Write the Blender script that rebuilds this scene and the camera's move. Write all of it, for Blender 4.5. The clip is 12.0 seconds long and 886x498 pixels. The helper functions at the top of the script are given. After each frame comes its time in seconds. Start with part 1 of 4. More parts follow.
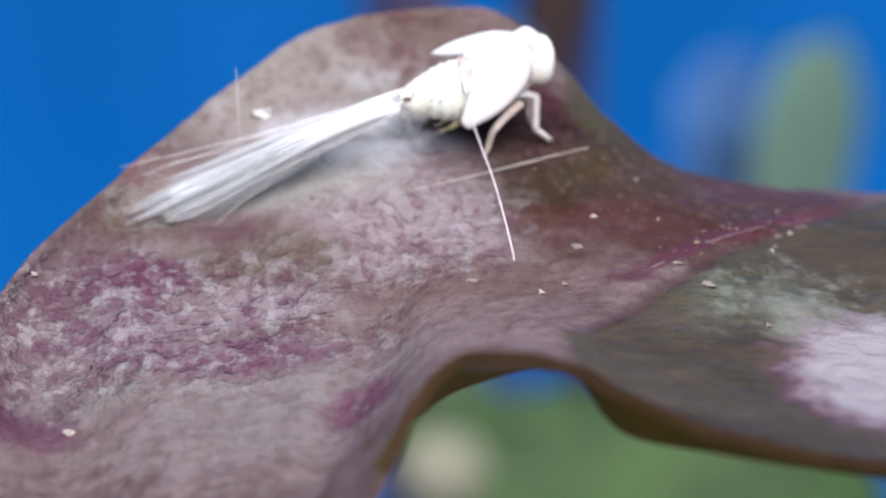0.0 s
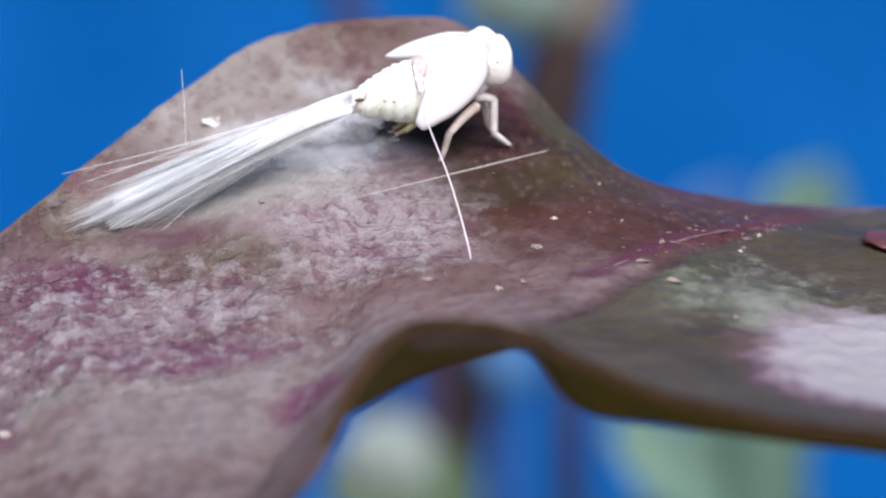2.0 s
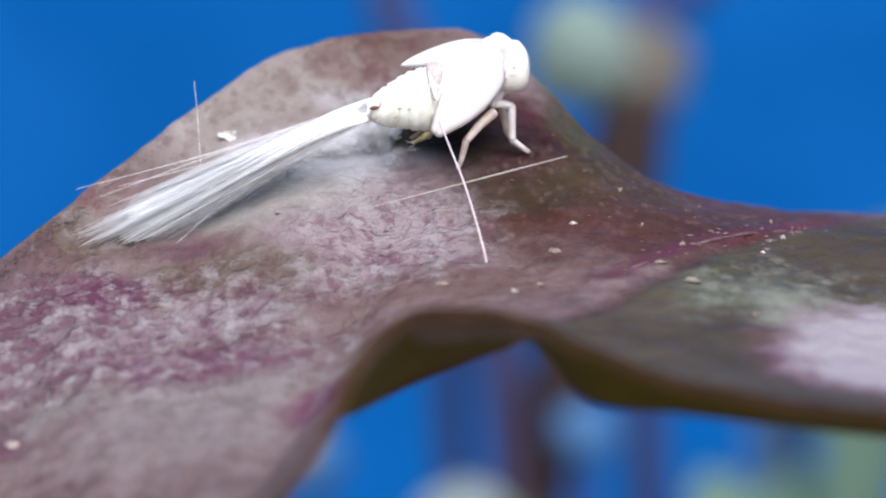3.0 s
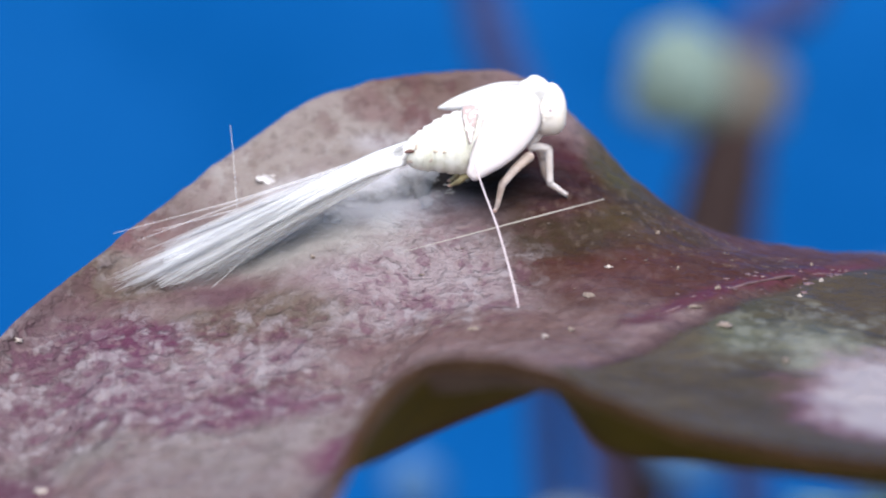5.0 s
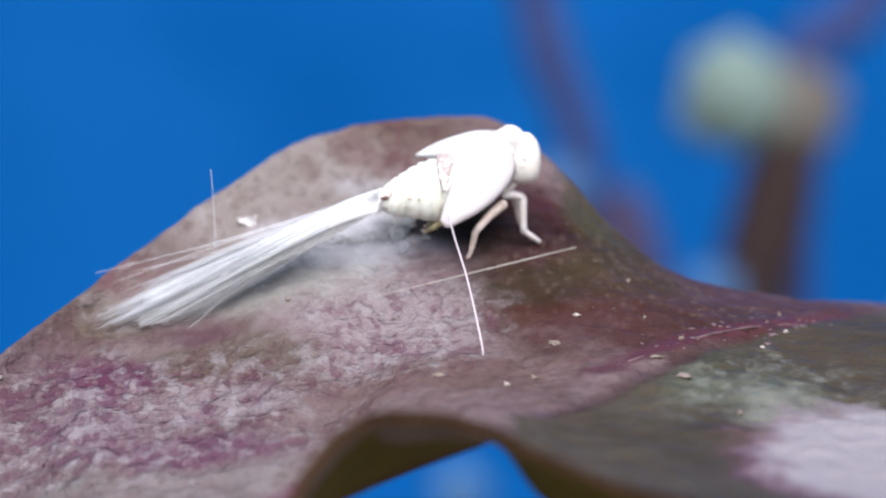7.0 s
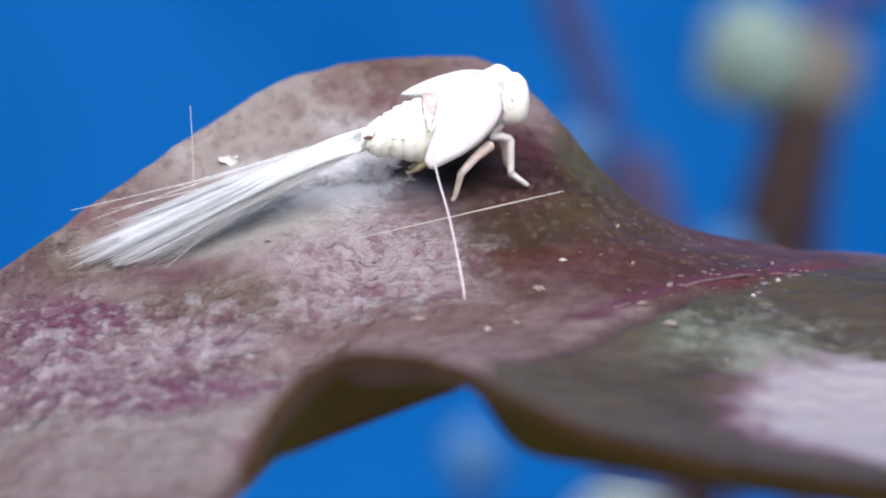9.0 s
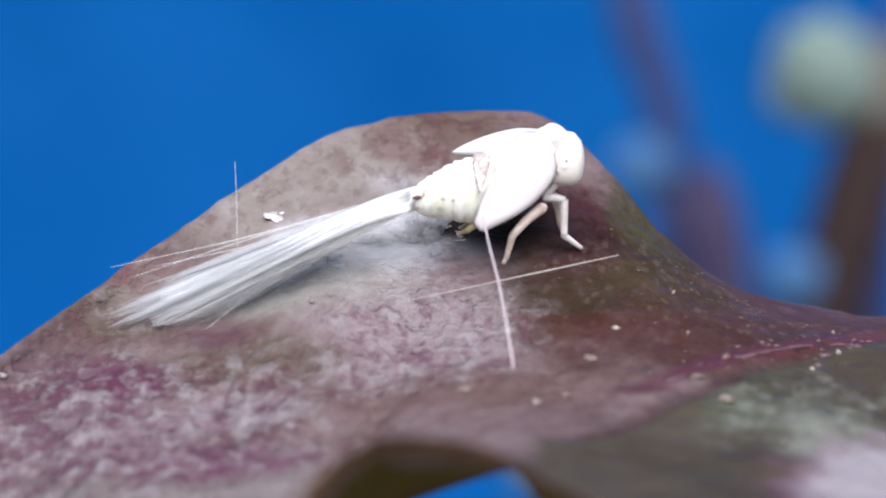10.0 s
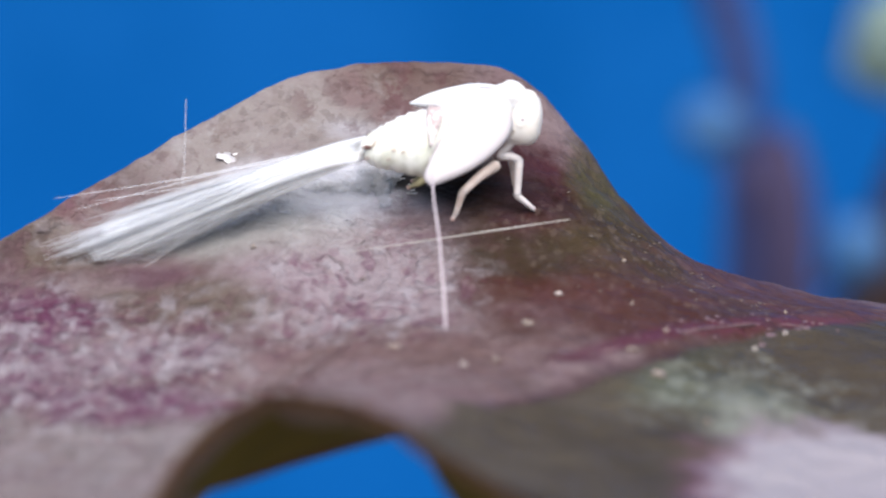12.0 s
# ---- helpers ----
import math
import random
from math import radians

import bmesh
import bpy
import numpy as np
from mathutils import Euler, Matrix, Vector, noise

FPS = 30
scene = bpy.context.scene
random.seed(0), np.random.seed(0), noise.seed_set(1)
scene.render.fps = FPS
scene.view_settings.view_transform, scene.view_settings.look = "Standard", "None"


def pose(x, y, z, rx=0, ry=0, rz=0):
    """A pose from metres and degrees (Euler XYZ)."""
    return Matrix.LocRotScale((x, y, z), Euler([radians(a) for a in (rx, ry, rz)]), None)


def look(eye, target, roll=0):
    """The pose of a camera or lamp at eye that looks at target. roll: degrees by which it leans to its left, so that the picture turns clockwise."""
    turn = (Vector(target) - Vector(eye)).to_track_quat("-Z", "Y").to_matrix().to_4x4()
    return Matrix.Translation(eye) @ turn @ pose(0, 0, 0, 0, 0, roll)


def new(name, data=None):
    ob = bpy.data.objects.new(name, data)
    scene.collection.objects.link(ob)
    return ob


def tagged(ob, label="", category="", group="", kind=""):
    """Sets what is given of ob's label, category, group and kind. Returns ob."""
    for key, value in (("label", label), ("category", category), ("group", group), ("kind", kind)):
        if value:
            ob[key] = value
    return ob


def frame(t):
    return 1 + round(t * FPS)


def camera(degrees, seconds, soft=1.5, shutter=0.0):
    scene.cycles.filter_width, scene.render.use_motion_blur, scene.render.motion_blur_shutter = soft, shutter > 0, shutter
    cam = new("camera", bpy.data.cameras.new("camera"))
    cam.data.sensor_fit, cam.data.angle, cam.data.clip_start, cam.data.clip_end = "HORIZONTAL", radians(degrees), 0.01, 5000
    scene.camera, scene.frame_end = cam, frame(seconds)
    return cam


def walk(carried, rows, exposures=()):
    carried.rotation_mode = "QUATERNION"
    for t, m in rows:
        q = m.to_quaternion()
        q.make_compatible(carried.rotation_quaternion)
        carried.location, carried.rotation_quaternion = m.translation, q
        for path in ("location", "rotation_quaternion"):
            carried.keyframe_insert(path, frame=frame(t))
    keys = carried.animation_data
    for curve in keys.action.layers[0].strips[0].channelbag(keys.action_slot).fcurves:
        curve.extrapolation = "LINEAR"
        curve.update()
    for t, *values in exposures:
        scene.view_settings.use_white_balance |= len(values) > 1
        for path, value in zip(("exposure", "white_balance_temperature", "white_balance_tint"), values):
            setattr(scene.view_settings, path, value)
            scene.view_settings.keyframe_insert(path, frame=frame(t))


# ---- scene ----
from mathutils.bvhtree import BVHTree

RAISED = 0.224          # height of the leaf above the soil, metres


def mm(x, y, z, rx=0, ry=0, rz=0):
    """A pose in millimetres, counted from the middle of the leaf."""
    return pose(x / 1000, y / 1000, RAISED + z / 1000, rx, ry, rz)


# ---- camera ----
cam = camera(18.0, 12.0, soft=2.0)
cam.data.dof.use_dof = True
cam.data.dof.focus_distance = 0.0792
cam.data.dof.aperture_fstop = 59
WALK = [
    (0, mm(-5.76, -77.84, 22.80, 72.25, -2.72, -3.48)),
    (0.5, mm(-5.64, -77.99, 23.12, 72.59, -2.71, -3.57)),
    (1, mm(-5.51, -77.23, 21.24, 73.28, -2.57, -3.57)),
    (1.5, mm(-4.85, -76.48, 19.68, 74.19, -2.58, -3.92)),
    (2, mm(-4.25, -76.11, 17.50, 75.60, -2.11, -3.74)),
    (2.5, mm(-3.69, -75.70, 15.99, 76.81, -1.17, -3.14)),
    (2.7, mm(-3.09, -75.64, 15.19, 77.06, -0.85, -2.73)),
    (4.3, mm(-0.07, -75.71, 15.70, 77.53, -0.17, -0.55)),
    (4.5, mm(0.09, -75.49, 15.88, 77.58, 0.03, 0.02)),
    (5, mm(-0.02, -75.40, 15.77, 77.71, -0.01, -0.06)),
    (5.5, mm(-0.00, -75.32, 16.01, 78.00, -0.00, 0.00)),
    (6, mm(0.92, -76.72, 16.42, 78.19, -0.23, 0.42)),
    (6.5, mm(1.77, -77.27, 17.35, 77.96, -0.54, 0.76)),
    (6.7, mm(2.26, -76.80, 17.39, 77.85, -0.43, 1.31)),
    (8.3, mm(3.46, -76.92, 16.88, 77.45, -1.04, 1.83)),
    (8.5, mm(3.55, -76.79, 16.73, 77.23, -1.17, 1.99)),
    (9, mm(3.87, -74.76, 16.35, 76.98, -1.33, 2.18)),
    (9.5, mm(3.40, -71.87, 15.85, 76.99, -1.56, 3.13)),
    (10, mm(4.23, -72.04, 17.47, 77.00, -1.87, 3.74)),
    (10.5, mm(5.00, -72.59, 19.12, 76.51, -2.30, 4.37)),
    (11, mm(6.70, -72.06, 17.98, 76.61, -3.22, 4.48)),
    (11.5, mm(7.96, -71.45, 17.74, 75.96, -4.01, 5.12)),
    (12, mm(8.00, -70.09, 17.66, 75.66, -5.01, 6.41)),
]
walk(cam, WALK, [(0.0, 1.2), (5.0, 1.2), (6.5, 1.15), (9.3, 1.2), (10.2, 1.11), (11.2, 1.11), (12.0, 1.17)])

# ---- light ----
SUN_HEIGHT, SUN_TURN = radians(57), radians(172)   # turn: from north towards east
world = bpy.data.worlds.new("sky")
scene.world = world
world.use_nodes = True
sky = world.node_tree.nodes.new("ShaderNodeTexSky")
sky.sky_type = "NISHITA"
sky.sun_disc = False
sky.sun_elevation, sky.sun_rotation = SUN_HEIGHT, SUN_TURN
ground_light = world.node_tree.nodes["Background"]
ground_light.inputs["Strength"].default_value = 0.088
world.node_tree.links.new(sky.outputs["Color"], ground_light.inputs["Color"])

sun_data = bpy.data.lights.new("sun", "SUN")
sun_data.energy, sun_data.angle, sun_data.color = 2.75, radians(64), (1.0, 0.95, 0.89)
sun = new("sun", sun_data)
sun_from = Vector((math.sin(SUN_TURN) * math.cos(SUN_HEIGHT), math.cos(SUN_TURN) * math.cos(SUN_HEIGHT), math.sin(SUN_HEIGHT)))
sun.matrix_world = look(sun_from * 3, (0, 0, 0))


# ---- materials ----
class Nodes:
    """A few short calls to wire a node material."""

    def __init__(self, name, roughness=0.5):
        self.mat = bpy.data.materials.new(name)
        self.mat.use_nodes = True
        self.tree = self.mat.node_tree
        self.bsdf = self.tree.nodes["Principled BSDF"]
        self.bsdf.inputs["Roughness"].default_value = roughness
        self.space = self.add("ShaderNodeTexCoord").outputs["Object"]

    def add(self, kind, **values):
        n = self.tree.nodes.new(kind)
        for k, v in values.items():
            n.inputs[k.replace("_", " ")].default_value = v
        return n

    def link(self, a, b):
        self.tree.links.new(a, b)

    def put(self, slot, socket):
        self.link(socket, self.bsdf.inputs[slot])

    def fixed(self, slot, value):
        self.bsdf.inputs[slot].default_value = value

    def noise(self, per_metre, detail=4.0, rough=0.6, stretch=(1, 1, 1), space=None):
        m = self.add("ShaderNodeMapping", Scale=stretch)
        self.link(space or self.space, m.inputs["Vector"])
        n = self.add("ShaderNodeTexNoise", Scale=per_metre, Detail=detail, Roughness=rough)
        self.link(m.outputs[0], n.inputs["Vector"])
        return n.outputs["Fac"]

    def flakes(self, per_metre, stretch=(1, 1, 1), warp=0.8):
        """Irregular flakes: a random tone for each, and the distance from its edge."""
        bend = self.add("ShaderNodeTexNoise", Scale=per_metre * 1.1, Detail=3.0)
        self.link(self.space, bend.inputs["Vector"])
        shift = self.add("ShaderNodeVectorMath")
        shift.operation = "MULTIPLY_ADD"
        self.link(bend.outputs["Color"], shift.inputs[0])
        shift.inputs[1].default_value = (warp / per_metre,) * 3
        self.link(self.space, shift.inputs[2])
        m = self.add("ShaderNodeMapping", Scale=stretch)
        self.link(shift.outputs[0], m.inputs["Vector"])
        tone = self.add("ShaderNodeTexVoronoi", Scale=per_metre)
        edge = self.add("ShaderNodeTexVoronoi", Scale=per_metre)
        edge.feature = "DISTANCE_TO_EDGE"
        split = self.add("ShaderNodeSeparateColor")
        self.link(m.outputs[0], tone.inputs["Vector"])
        self.link(m.outputs[0], edge.inputs["Vector"])
        self.link(tone.outputs["Color"], split.inputs[0])
        return split.outputs[0], edge.outputs["Distance"]

    def side(self, x, y, dx, dy, wobble, lo, hi):
        """0 to 1 across a line on the leaf through x, y (millimetres) along dx, dy."""
        a = self.add("ShaderNodeVectorMath")
        a.operation = "SUBTRACT"
        self.link(self.space, a.inputs[0])
        a.inputs[1].default_value = (x / 1000, y / 1000, 0)
        d = self.add("ShaderNodeVectorMath")
        d.operation = "DOT_PRODUCT"
        self.link(a.outputs[0], d.inputs[0])
        k = 1000 / math.hypot(dx, dy)
        d.inputs[1].default_value = (dy * k, -dx * k, 0)
        return self.ramp(self.math("ADD", d.outputs["Value"], wobble), lo, hi)

    def math(self, op, a, b=0.0):
        n = self.add("ShaderNodeMath")
        n.operation = op
        for i, v in enumerate((a, b)):
            if isinstance(v, (int, float)):
                n.inputs[i].default_value = v
            else:
                self.link(v, n.inputs[i])
        return n.outputs[0]

    def ramp(self, socket, lo, hi, a=0.0, b=1.0):
        n = self.add("ShaderNodeMapRange", From_Min=lo, From_Max=hi, To_Min=a, To_Max=b)
        n.interpolation_type = "SMOOTHSTEP"
        self.link(socket, n.inputs["Value"])
        return n.outputs["Result"]

    def mix(self, fac, a, b):
        n = self.add("ShaderNodeMix")
        n.data_type = "RGBA"
        for slot, v in ((0, fac), (6, a), (7, b)):
            if isinstance(v, (int, float)):
                n.inputs[slot].default_value = v
            elif isinstance(v, tuple):
                n.inputs[slot].default_value = (*v, 1)
            else:
                self.link(v, n.inputs[slot])
        return n.outputs[2]

    def patch(self, x, y, rx, ry, wobble, soft=0.35):
        """1 inside a ragged oval on the leaf (millimetres), 0 outside."""
        a = self.add("ShaderNodeVectorMath")
        a.operation = "SUBTRACT"
        self.link(self.space, a.inputs[0])
        a.inputs[1].default_value = (x / 1000, y / 1000, 0)
        b = self.add("ShaderNodeVectorMath")
        b.operation = "MULTIPLY"
        self.link(a.outputs[0], b.inputs[0])
        b.inputs[1].default_value = (1000 / rx, 1000 / ry, 0)
        c = self.add("ShaderNodeVectorMath")
        c.operation = "LENGTH"
        self.link(b.outputs[0], c.inputs[0])
        d = self.math("ADD", c.outputs["Value"], wobble)
        return self.ramp(d, 1 + soft, 1 - soft)

    def bump(self, height, strength, metres):
        n = self.add("ShaderNodeBump", Strength=strength, Distance=metres)
        self.link(height, n.inputs["Height"])
        if self.bsdf.inputs["Normal"].links:
            self.link(self.bsdf.inputs["Normal"].links[0].from_socket, n.inputs["Normal"])
        self.put("Normal", n.outputs[0])


def plain(name, colour, other, per_metre, roughness=0.5, relief=0.0, metres=0.0001, sheen=0.0):
    n = Nodes(name, roughness)
    coarse = n.ramp(n.noise(per_metre), 0.3, 0.7)
    fine = n.ramp(n.noise(per_metre * 6), 0.3, 0.7)
    n.put("Base Color", n.mix(n.math("ADD", n.math("MULTIPLY", coarse, 0.7), n.math("MULTIPLY", fine, 0.3)), colour, other))
    if relief:
        n.bump(n.noise(per_metre * 5), relief, metres)
    return n.mat


def film(r, g, b):
    """Linear base colour of the leaf from an 8-bit colour swatch."""
    return tuple(k * (v / 255) ** 2.2 for k, v in zip((0.462, 0.480, 0.540), (r, g, b)))


def make_leaf_face():
    """Upper face: a grey-lilac film over purple and green, broken into tiny blisters."""
    n = Nodes("leaf_face", 0.5)
    n.fixed("Specular IOR Level", 0.04)
    wobble = n.math("MULTIPLY", n.math("SUBTRACT", n.noise(380, 7, 0.7), 0.5), 2.1)
    ragged = n.math("MULTIPLY", n.math("SUBTRACT", n.noise(700, 6, 0.7), 0.5), 1.1)
    broad = n.ramp(n.noise(330, 6, 0.65), 0.34, 0.66)
    tone, edge = n.flakes(3000, (1.0, 0.6, 1.0), 0.9)
    tone2, edge2 = n.flakes(5200, (1, 0.55, 1), 0.7)
    body = n.ramp(edge, 0.0, 0.16, 0.55, 1.0)
    lumps = n.noise(2700, 3.2, 0.6, (0.55, 0.62, 1.0))
    tone = n.math("ADD", n.math("MULTIPLY", tone, 0.36), n.math("ADD", n.math("MULTIPLY", n.ramp(lumps, 0.26, 0.74), 0.38), n.math("MULTIPLY", n.ramp(n.noise(1150, 5, 0.65, (1.0, 0.7, 1.0)), 0.32, 0.68), 0.26)))
    body2 = n.ramp(edge2, 0.02, 0.2)
    col = n.mix(broad, film(116, 94, 88), film(150, 128, 124))

    def field(colour, weight, *oval, soft=0.45):
        return n.mix(n.math("MULTIPLY", n.patch(*oval, wobble, soft), weight), col, film(*colour))

    # around the insect
    col = field((174, 161, 150), 0.9, -4.2, 7.0, 4.6, 2.9)
    col = field((126, 100, 86), 0.5, -0.9, 9.6, 2.2, 0.7)
    col = field((128, 90, 88), 0.5, -2.1, 8.8, 0.8, 0.4)
    col = field((128, 88, 88), 0.5, -0.9, 8.3, 0.7, 0.5)
    col = field((206, 198, 194), 0.7, -2.0, 7.5, 0.8, 0.55)
    col = field((114, 94, 86), 0.85, -9.4, 3.4, 3.4, 2.2)
    col = field((136, 96, 94), 0.7, -8.4, 3.8, 1.8, 0.8)
    col = field((118, 104, 86), 0.7, -9.6, 2.6, 1.6, 0.7)
    col = field((160, 136, 132), 0.7, 0.2, 3.6, 1.8, 1.2)
    col = field((182, 162, 160), 0.9, -0.7, 1.2, 3.0, 2.2)
    col = field((130, 102, 94), 0.7, 0.9, -2.2, 3.4, 1.6)
    col = field((78, 58, 42), 0.9, 4.8, 4.4, 3.0, 3.2)
    col = field((84, 72, 46), 0.7, 5.8, 5.2, 1.6, 2.0)
    col = field((82, 60, 50), 0.95, 9.4, 3.2, 3.8, 2.4)
    col = field((94, 64, 58), 0.95, 11.0, 6.4, 5.0, 2.6)
    col = field((80, 70, 46), 0.8, 6.2, 7.6, 1.6, 2.2)
    col = field((86, 54, 44), 0.9, 6.0, 1.2, 3.6, 2.0)
    col = field((80, 66, 48), 0.8, 6.4, 5.2, 2.0, 1.6)
    col = field((68, 58, 42), 0.7, 3.6, 3.3, 1.8, 0.9)
    col = field((76, 40, 42), 0.95, 3.6, 6.6, 1.5, 2.0)
    col = field((86, 80, 52), 0.9, 5.1, 8.4, 0.9, 2.2)
    # the next field paints in the shade under the insect's body
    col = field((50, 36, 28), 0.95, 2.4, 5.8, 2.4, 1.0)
    col = field((146, 120, 117), 0.85, 0.0, -8.0, 4.4, 4.0)
    # towards the free tip
    col = field((120, 104, 88), 0.85, -5.6, 0.3, 3.4, 1.0)
    col = field((114, 62, 88), 0.85, -8.8, -0.2, 2.0, 1.1)
    col = field((110, 82, 86), 0.85, -6.3, 1.7, 1.0, 0.6)
    col = field((154, 128, 136), 0.7, -9.4, -3.2, 3.4, 1.9)
    col = field((170, 152, 154), 0.7, -5.2, -2.0, 2.0, 1.0)
    col = field((140, 132, 124), 0.75, -9.8, -5.2, 2.0, 1.2)
    col = field((152, 140, 134), 0.75, -4.4, -7.0, 4.0, 2.6)
    col = field((126, 86, 106), 0.75, -5.6, -4.4, 2.6, 0.8)
    col = field((116, 62, 88), 0.8, -2.4, -7.6, 1.0, 1.2)
    col = field((122, 100, 102), 0.6, -12.0, -1.0, 2.0, 5.0)
    col = field((104, 62, 82), 0.8, -11.3, -6.4, 1.4, 1.0)
    dapple = n.math("MULTIPLY", n.ramp(n.noise(900, 5, 0.6, (1, 0.6, 1)), 0.51, 0.57), n.patch(-1.0, 8.9, 3.3, 1.6, wobble, 0.5))
    col = n.mix(n.math("MULTIPLY", dapple, 0.75), col, film(114, 80, 78))
    pits = n.math("MULTIPLY", n.ramp(n.noise(1900, 4, 0.6, (1, 0.6, 1)), 0.55, 0.63), n.math("MAXIMUM", n.patch(-7.6, 4.8, 4.0, 2.4, wobble, 0.5), n.patch(-0.6, 9.4, 4.0, 1.2, wobble, 0.5)))
    col = n.mix(n.math("MULTIPLY", pits, 0.45), col, film(110, 84, 80))
    blot = n.math("MULTIPLY", n.ramp(n.noise(640, 6, 0.7, (1, 0.8, 1)), 0.54, 0.66), n.patch(-4.0, 7.2, 5.0, 2.6, wobble, 0.5))
    col = n.mix(n.math("MULTIPLY", blot, 0.55), col, film(194, 186, 178))
    mottle = n.math("MULTIPLY", n.ramp(n.noise(520, 6, 0.65), 0.48, 0.64), n.patch(-4.6, 6.6, 5.0, 3.0, wobble, 0.5))
    col = n.mix(n.math("MULTIPLY", mottle, 0.45), col, film(142, 124, 112))
    # film worn off in shreds, and chips of it with relief shade painted in
    zones = n.math("MAXIMUM", n.patch(-7.6, -2.6, 5.4, 3.4, wobble, 0.5), n.patch(-0.5, 1.1, 2.8, 2.8, n.math("MULTIPLY", wobble, 0.45), 0.5))
    zones = n.math("MAXIMUM", zones, n.math("MULTIPLY", n.patch(-9.0, 3.4, 3.6, 1.9, wobble, 0.5), 0.4))
    front = n.math("MULTIPLY", n.math("MAXIMUM", n.patch(-5.5, -8.0, 6.0, 6.0, wobble, 0.5), n.patch(0.0, -9.0, 3.4, 6.5, wobble, 0.5)), 0.5)
    bare = n.ramp(n.noise(430, 7, 0.72, (1, 1.3, 1)), 0.46, 0.62)
    col = n.mix(n.math("MULTIPLY", bare, n.ramp(zones, 0, 1, 0.16, 0.45)), col, film(126, 84, 94))
    pale = n.math("MULTIPLY", n.ramp(tone, 0.36, 0.74), body)
    tips = n.math("MULTIPLY", n.math("MULTIPLY", n.ramp(tone, 0.60, 0.76), body), zones)
    dim = n.math("MULTIPLY", n.ramp(tone, 0.44, 0.24), zones)
    col = n.mix(n.math("MULTIPLY", n.math("MULTIPLY", pale, n.ramp(n.math("MAXIMUM", zones, front), 0, 1, 0.08, 1.0)), 0.55), col, film(178, 165, 163))
    col = n.mix(n.math("MULTIPLY", tips, 0.42), col, film(200, 188, 185))
    col = n.mix(n.math("MULTIPLY", dim, 0.6), col, film(118, 74, 94))
    speck = n.math("MULTIPLY", n.math("MULTIPLY", n.ramp(tone2, 0.70, 0.95), body2), n.ramp(zones, 0, 1, 0.14, 1.0))
    col = n.mix(n.math("MULTIPLY", speck, 0.35), col, film(178, 154, 146))
    col = n.mix(n.ramp(tone2, 0.30, 0.02, 0.0, 0.22), col, film(74, 52, 50))
    dust = n.math("MULTIPLY", n.math("MULTIPLY", n.ramp(tone2, 0.72, 0.92), body2), n.patch(7.6, 4.2, 4.2, 2.2, wobble, 0.5))
    col = n.mix(n.math("MULTIPLY", dust, 0.22), col, film(150, 128, 106))
    # the half beyond the midrib: grey green with a silver stripe
    line = (3.86, -6.13, 4.45, 5.6)
    beyond = n.side(*line, n.math("MULTIPLY", ragged, 0.8), -0.30, 0.15)
    beyond = n.math("MULTIPLY", beyond, n.side(3.2, -6.0, 0.9, 12, n.math("MULTIPLY", ragged, 0.8), -0.5, 0.3))
    half = n.mix(broad, film(84, 74, 60), film(104, 93, 76))

    def spot(colour, weight, *oval, soft=0.45):
        return n.mix(n.math("MULTIPLY", n.patch(*oval, wobble, soft), weight), half, film(*colour))

    half = spot((90, 88, 70), 0.75, 9.2, -2.4, 2.8, 2.4)
    half = spot((92, 80, 64), 0.8, 12.2, -0.6, 2.8, 2.6)
    half = spot((158, 158, 140), 0.8, 10.2, -4.8, 1.2, 2.2, soft=0.8)
    half = spot((136, 138, 114), 0.5, 7.9, -3.0, 0.7, 1.0, soft=0.7)
    freckle = n.math("MULTIPLY", n.math("MULTIPLY", n.ramp(tone, 0.35, 0.8), body), n.patch(10.2, -3.2, 2.9, 3.2, wobble))
    half = n.mix(n.math("MULTIPLY", freckle, 0.42), half, film(172, 172, 156))
    dark = n.math("MULTIPLY", n.ramp(tone, 0.4, 0.05), n.patch(9.6, -2.6, 3.4, 3.0, wobble))
    half = n.mix(n.math("MULTIPLY", dark, 0.5), half, film(70, 74, 62))
    half = n.mix(n.math("MULTIPLY", n.patch(11.9, -9.3, 3.3, 5.0, ragged, 0.25), 0.8), half, film(136, 88, 108))
    half = n.mix(n.math("MULTIPLY", n.patch(12.6, -9.0, 3.4, 4.9, ragged, 0.22), 0.95), half, film(194, 183, 181))
    half = n.mix(n.math("MULTIPLY", n.ramp(tone, 0.35, 0.05), n.math("MULTIPLY", n.patch(12.6, -9.0, 3.4, 4.9, ragged, 0.22), 0.35)), half, film(150, 124, 136))
    col = n.mix(beyond, col, half)
    col = n.mix(n.math("MULTIPLY", n.patch(5.6, -2.2, 0.75, 0.4, ragged, 0.5), 0.5), col, film(92, 42, 50))
    # flush along the midrib, and shade in the crease below it painted dark
    flush = n.math("MULTIPLY", n.side(5.0, -2.5, 5.95, 5.9, ragged, -0.75, -0.15), n.side(5.0, -2.5, 5.95, 5.9, ragged, 0.55, 0.10))
    flush = n.math("MULTIPLY", flush, n.patch(9.0, 1.4, 5.6, 5.0, ragged, 0.4))
    col = n.mix(n.math("MULTIPLY", n.math("MULTIPLY", flush, n.ramp(tone, 0.2, 0.7, 0.4, 1.0)), 0.8), col, film(112, 62, 74))
    crease_shade = n.math("MULTIPLY", n.side(*line, ragged, -0.55, -0.2), n.side(*line, ragged, 0.25, -0.1))
    crease_shade = n.math("MULTIPLY", crease_shade, n.patch(6.0, -3.4, 3.4, 4.6, ragged, 0.4))
    col = n.mix(n.math("MULTIPLY", crease_shade, 0.6), col, film(74, 50, 54))
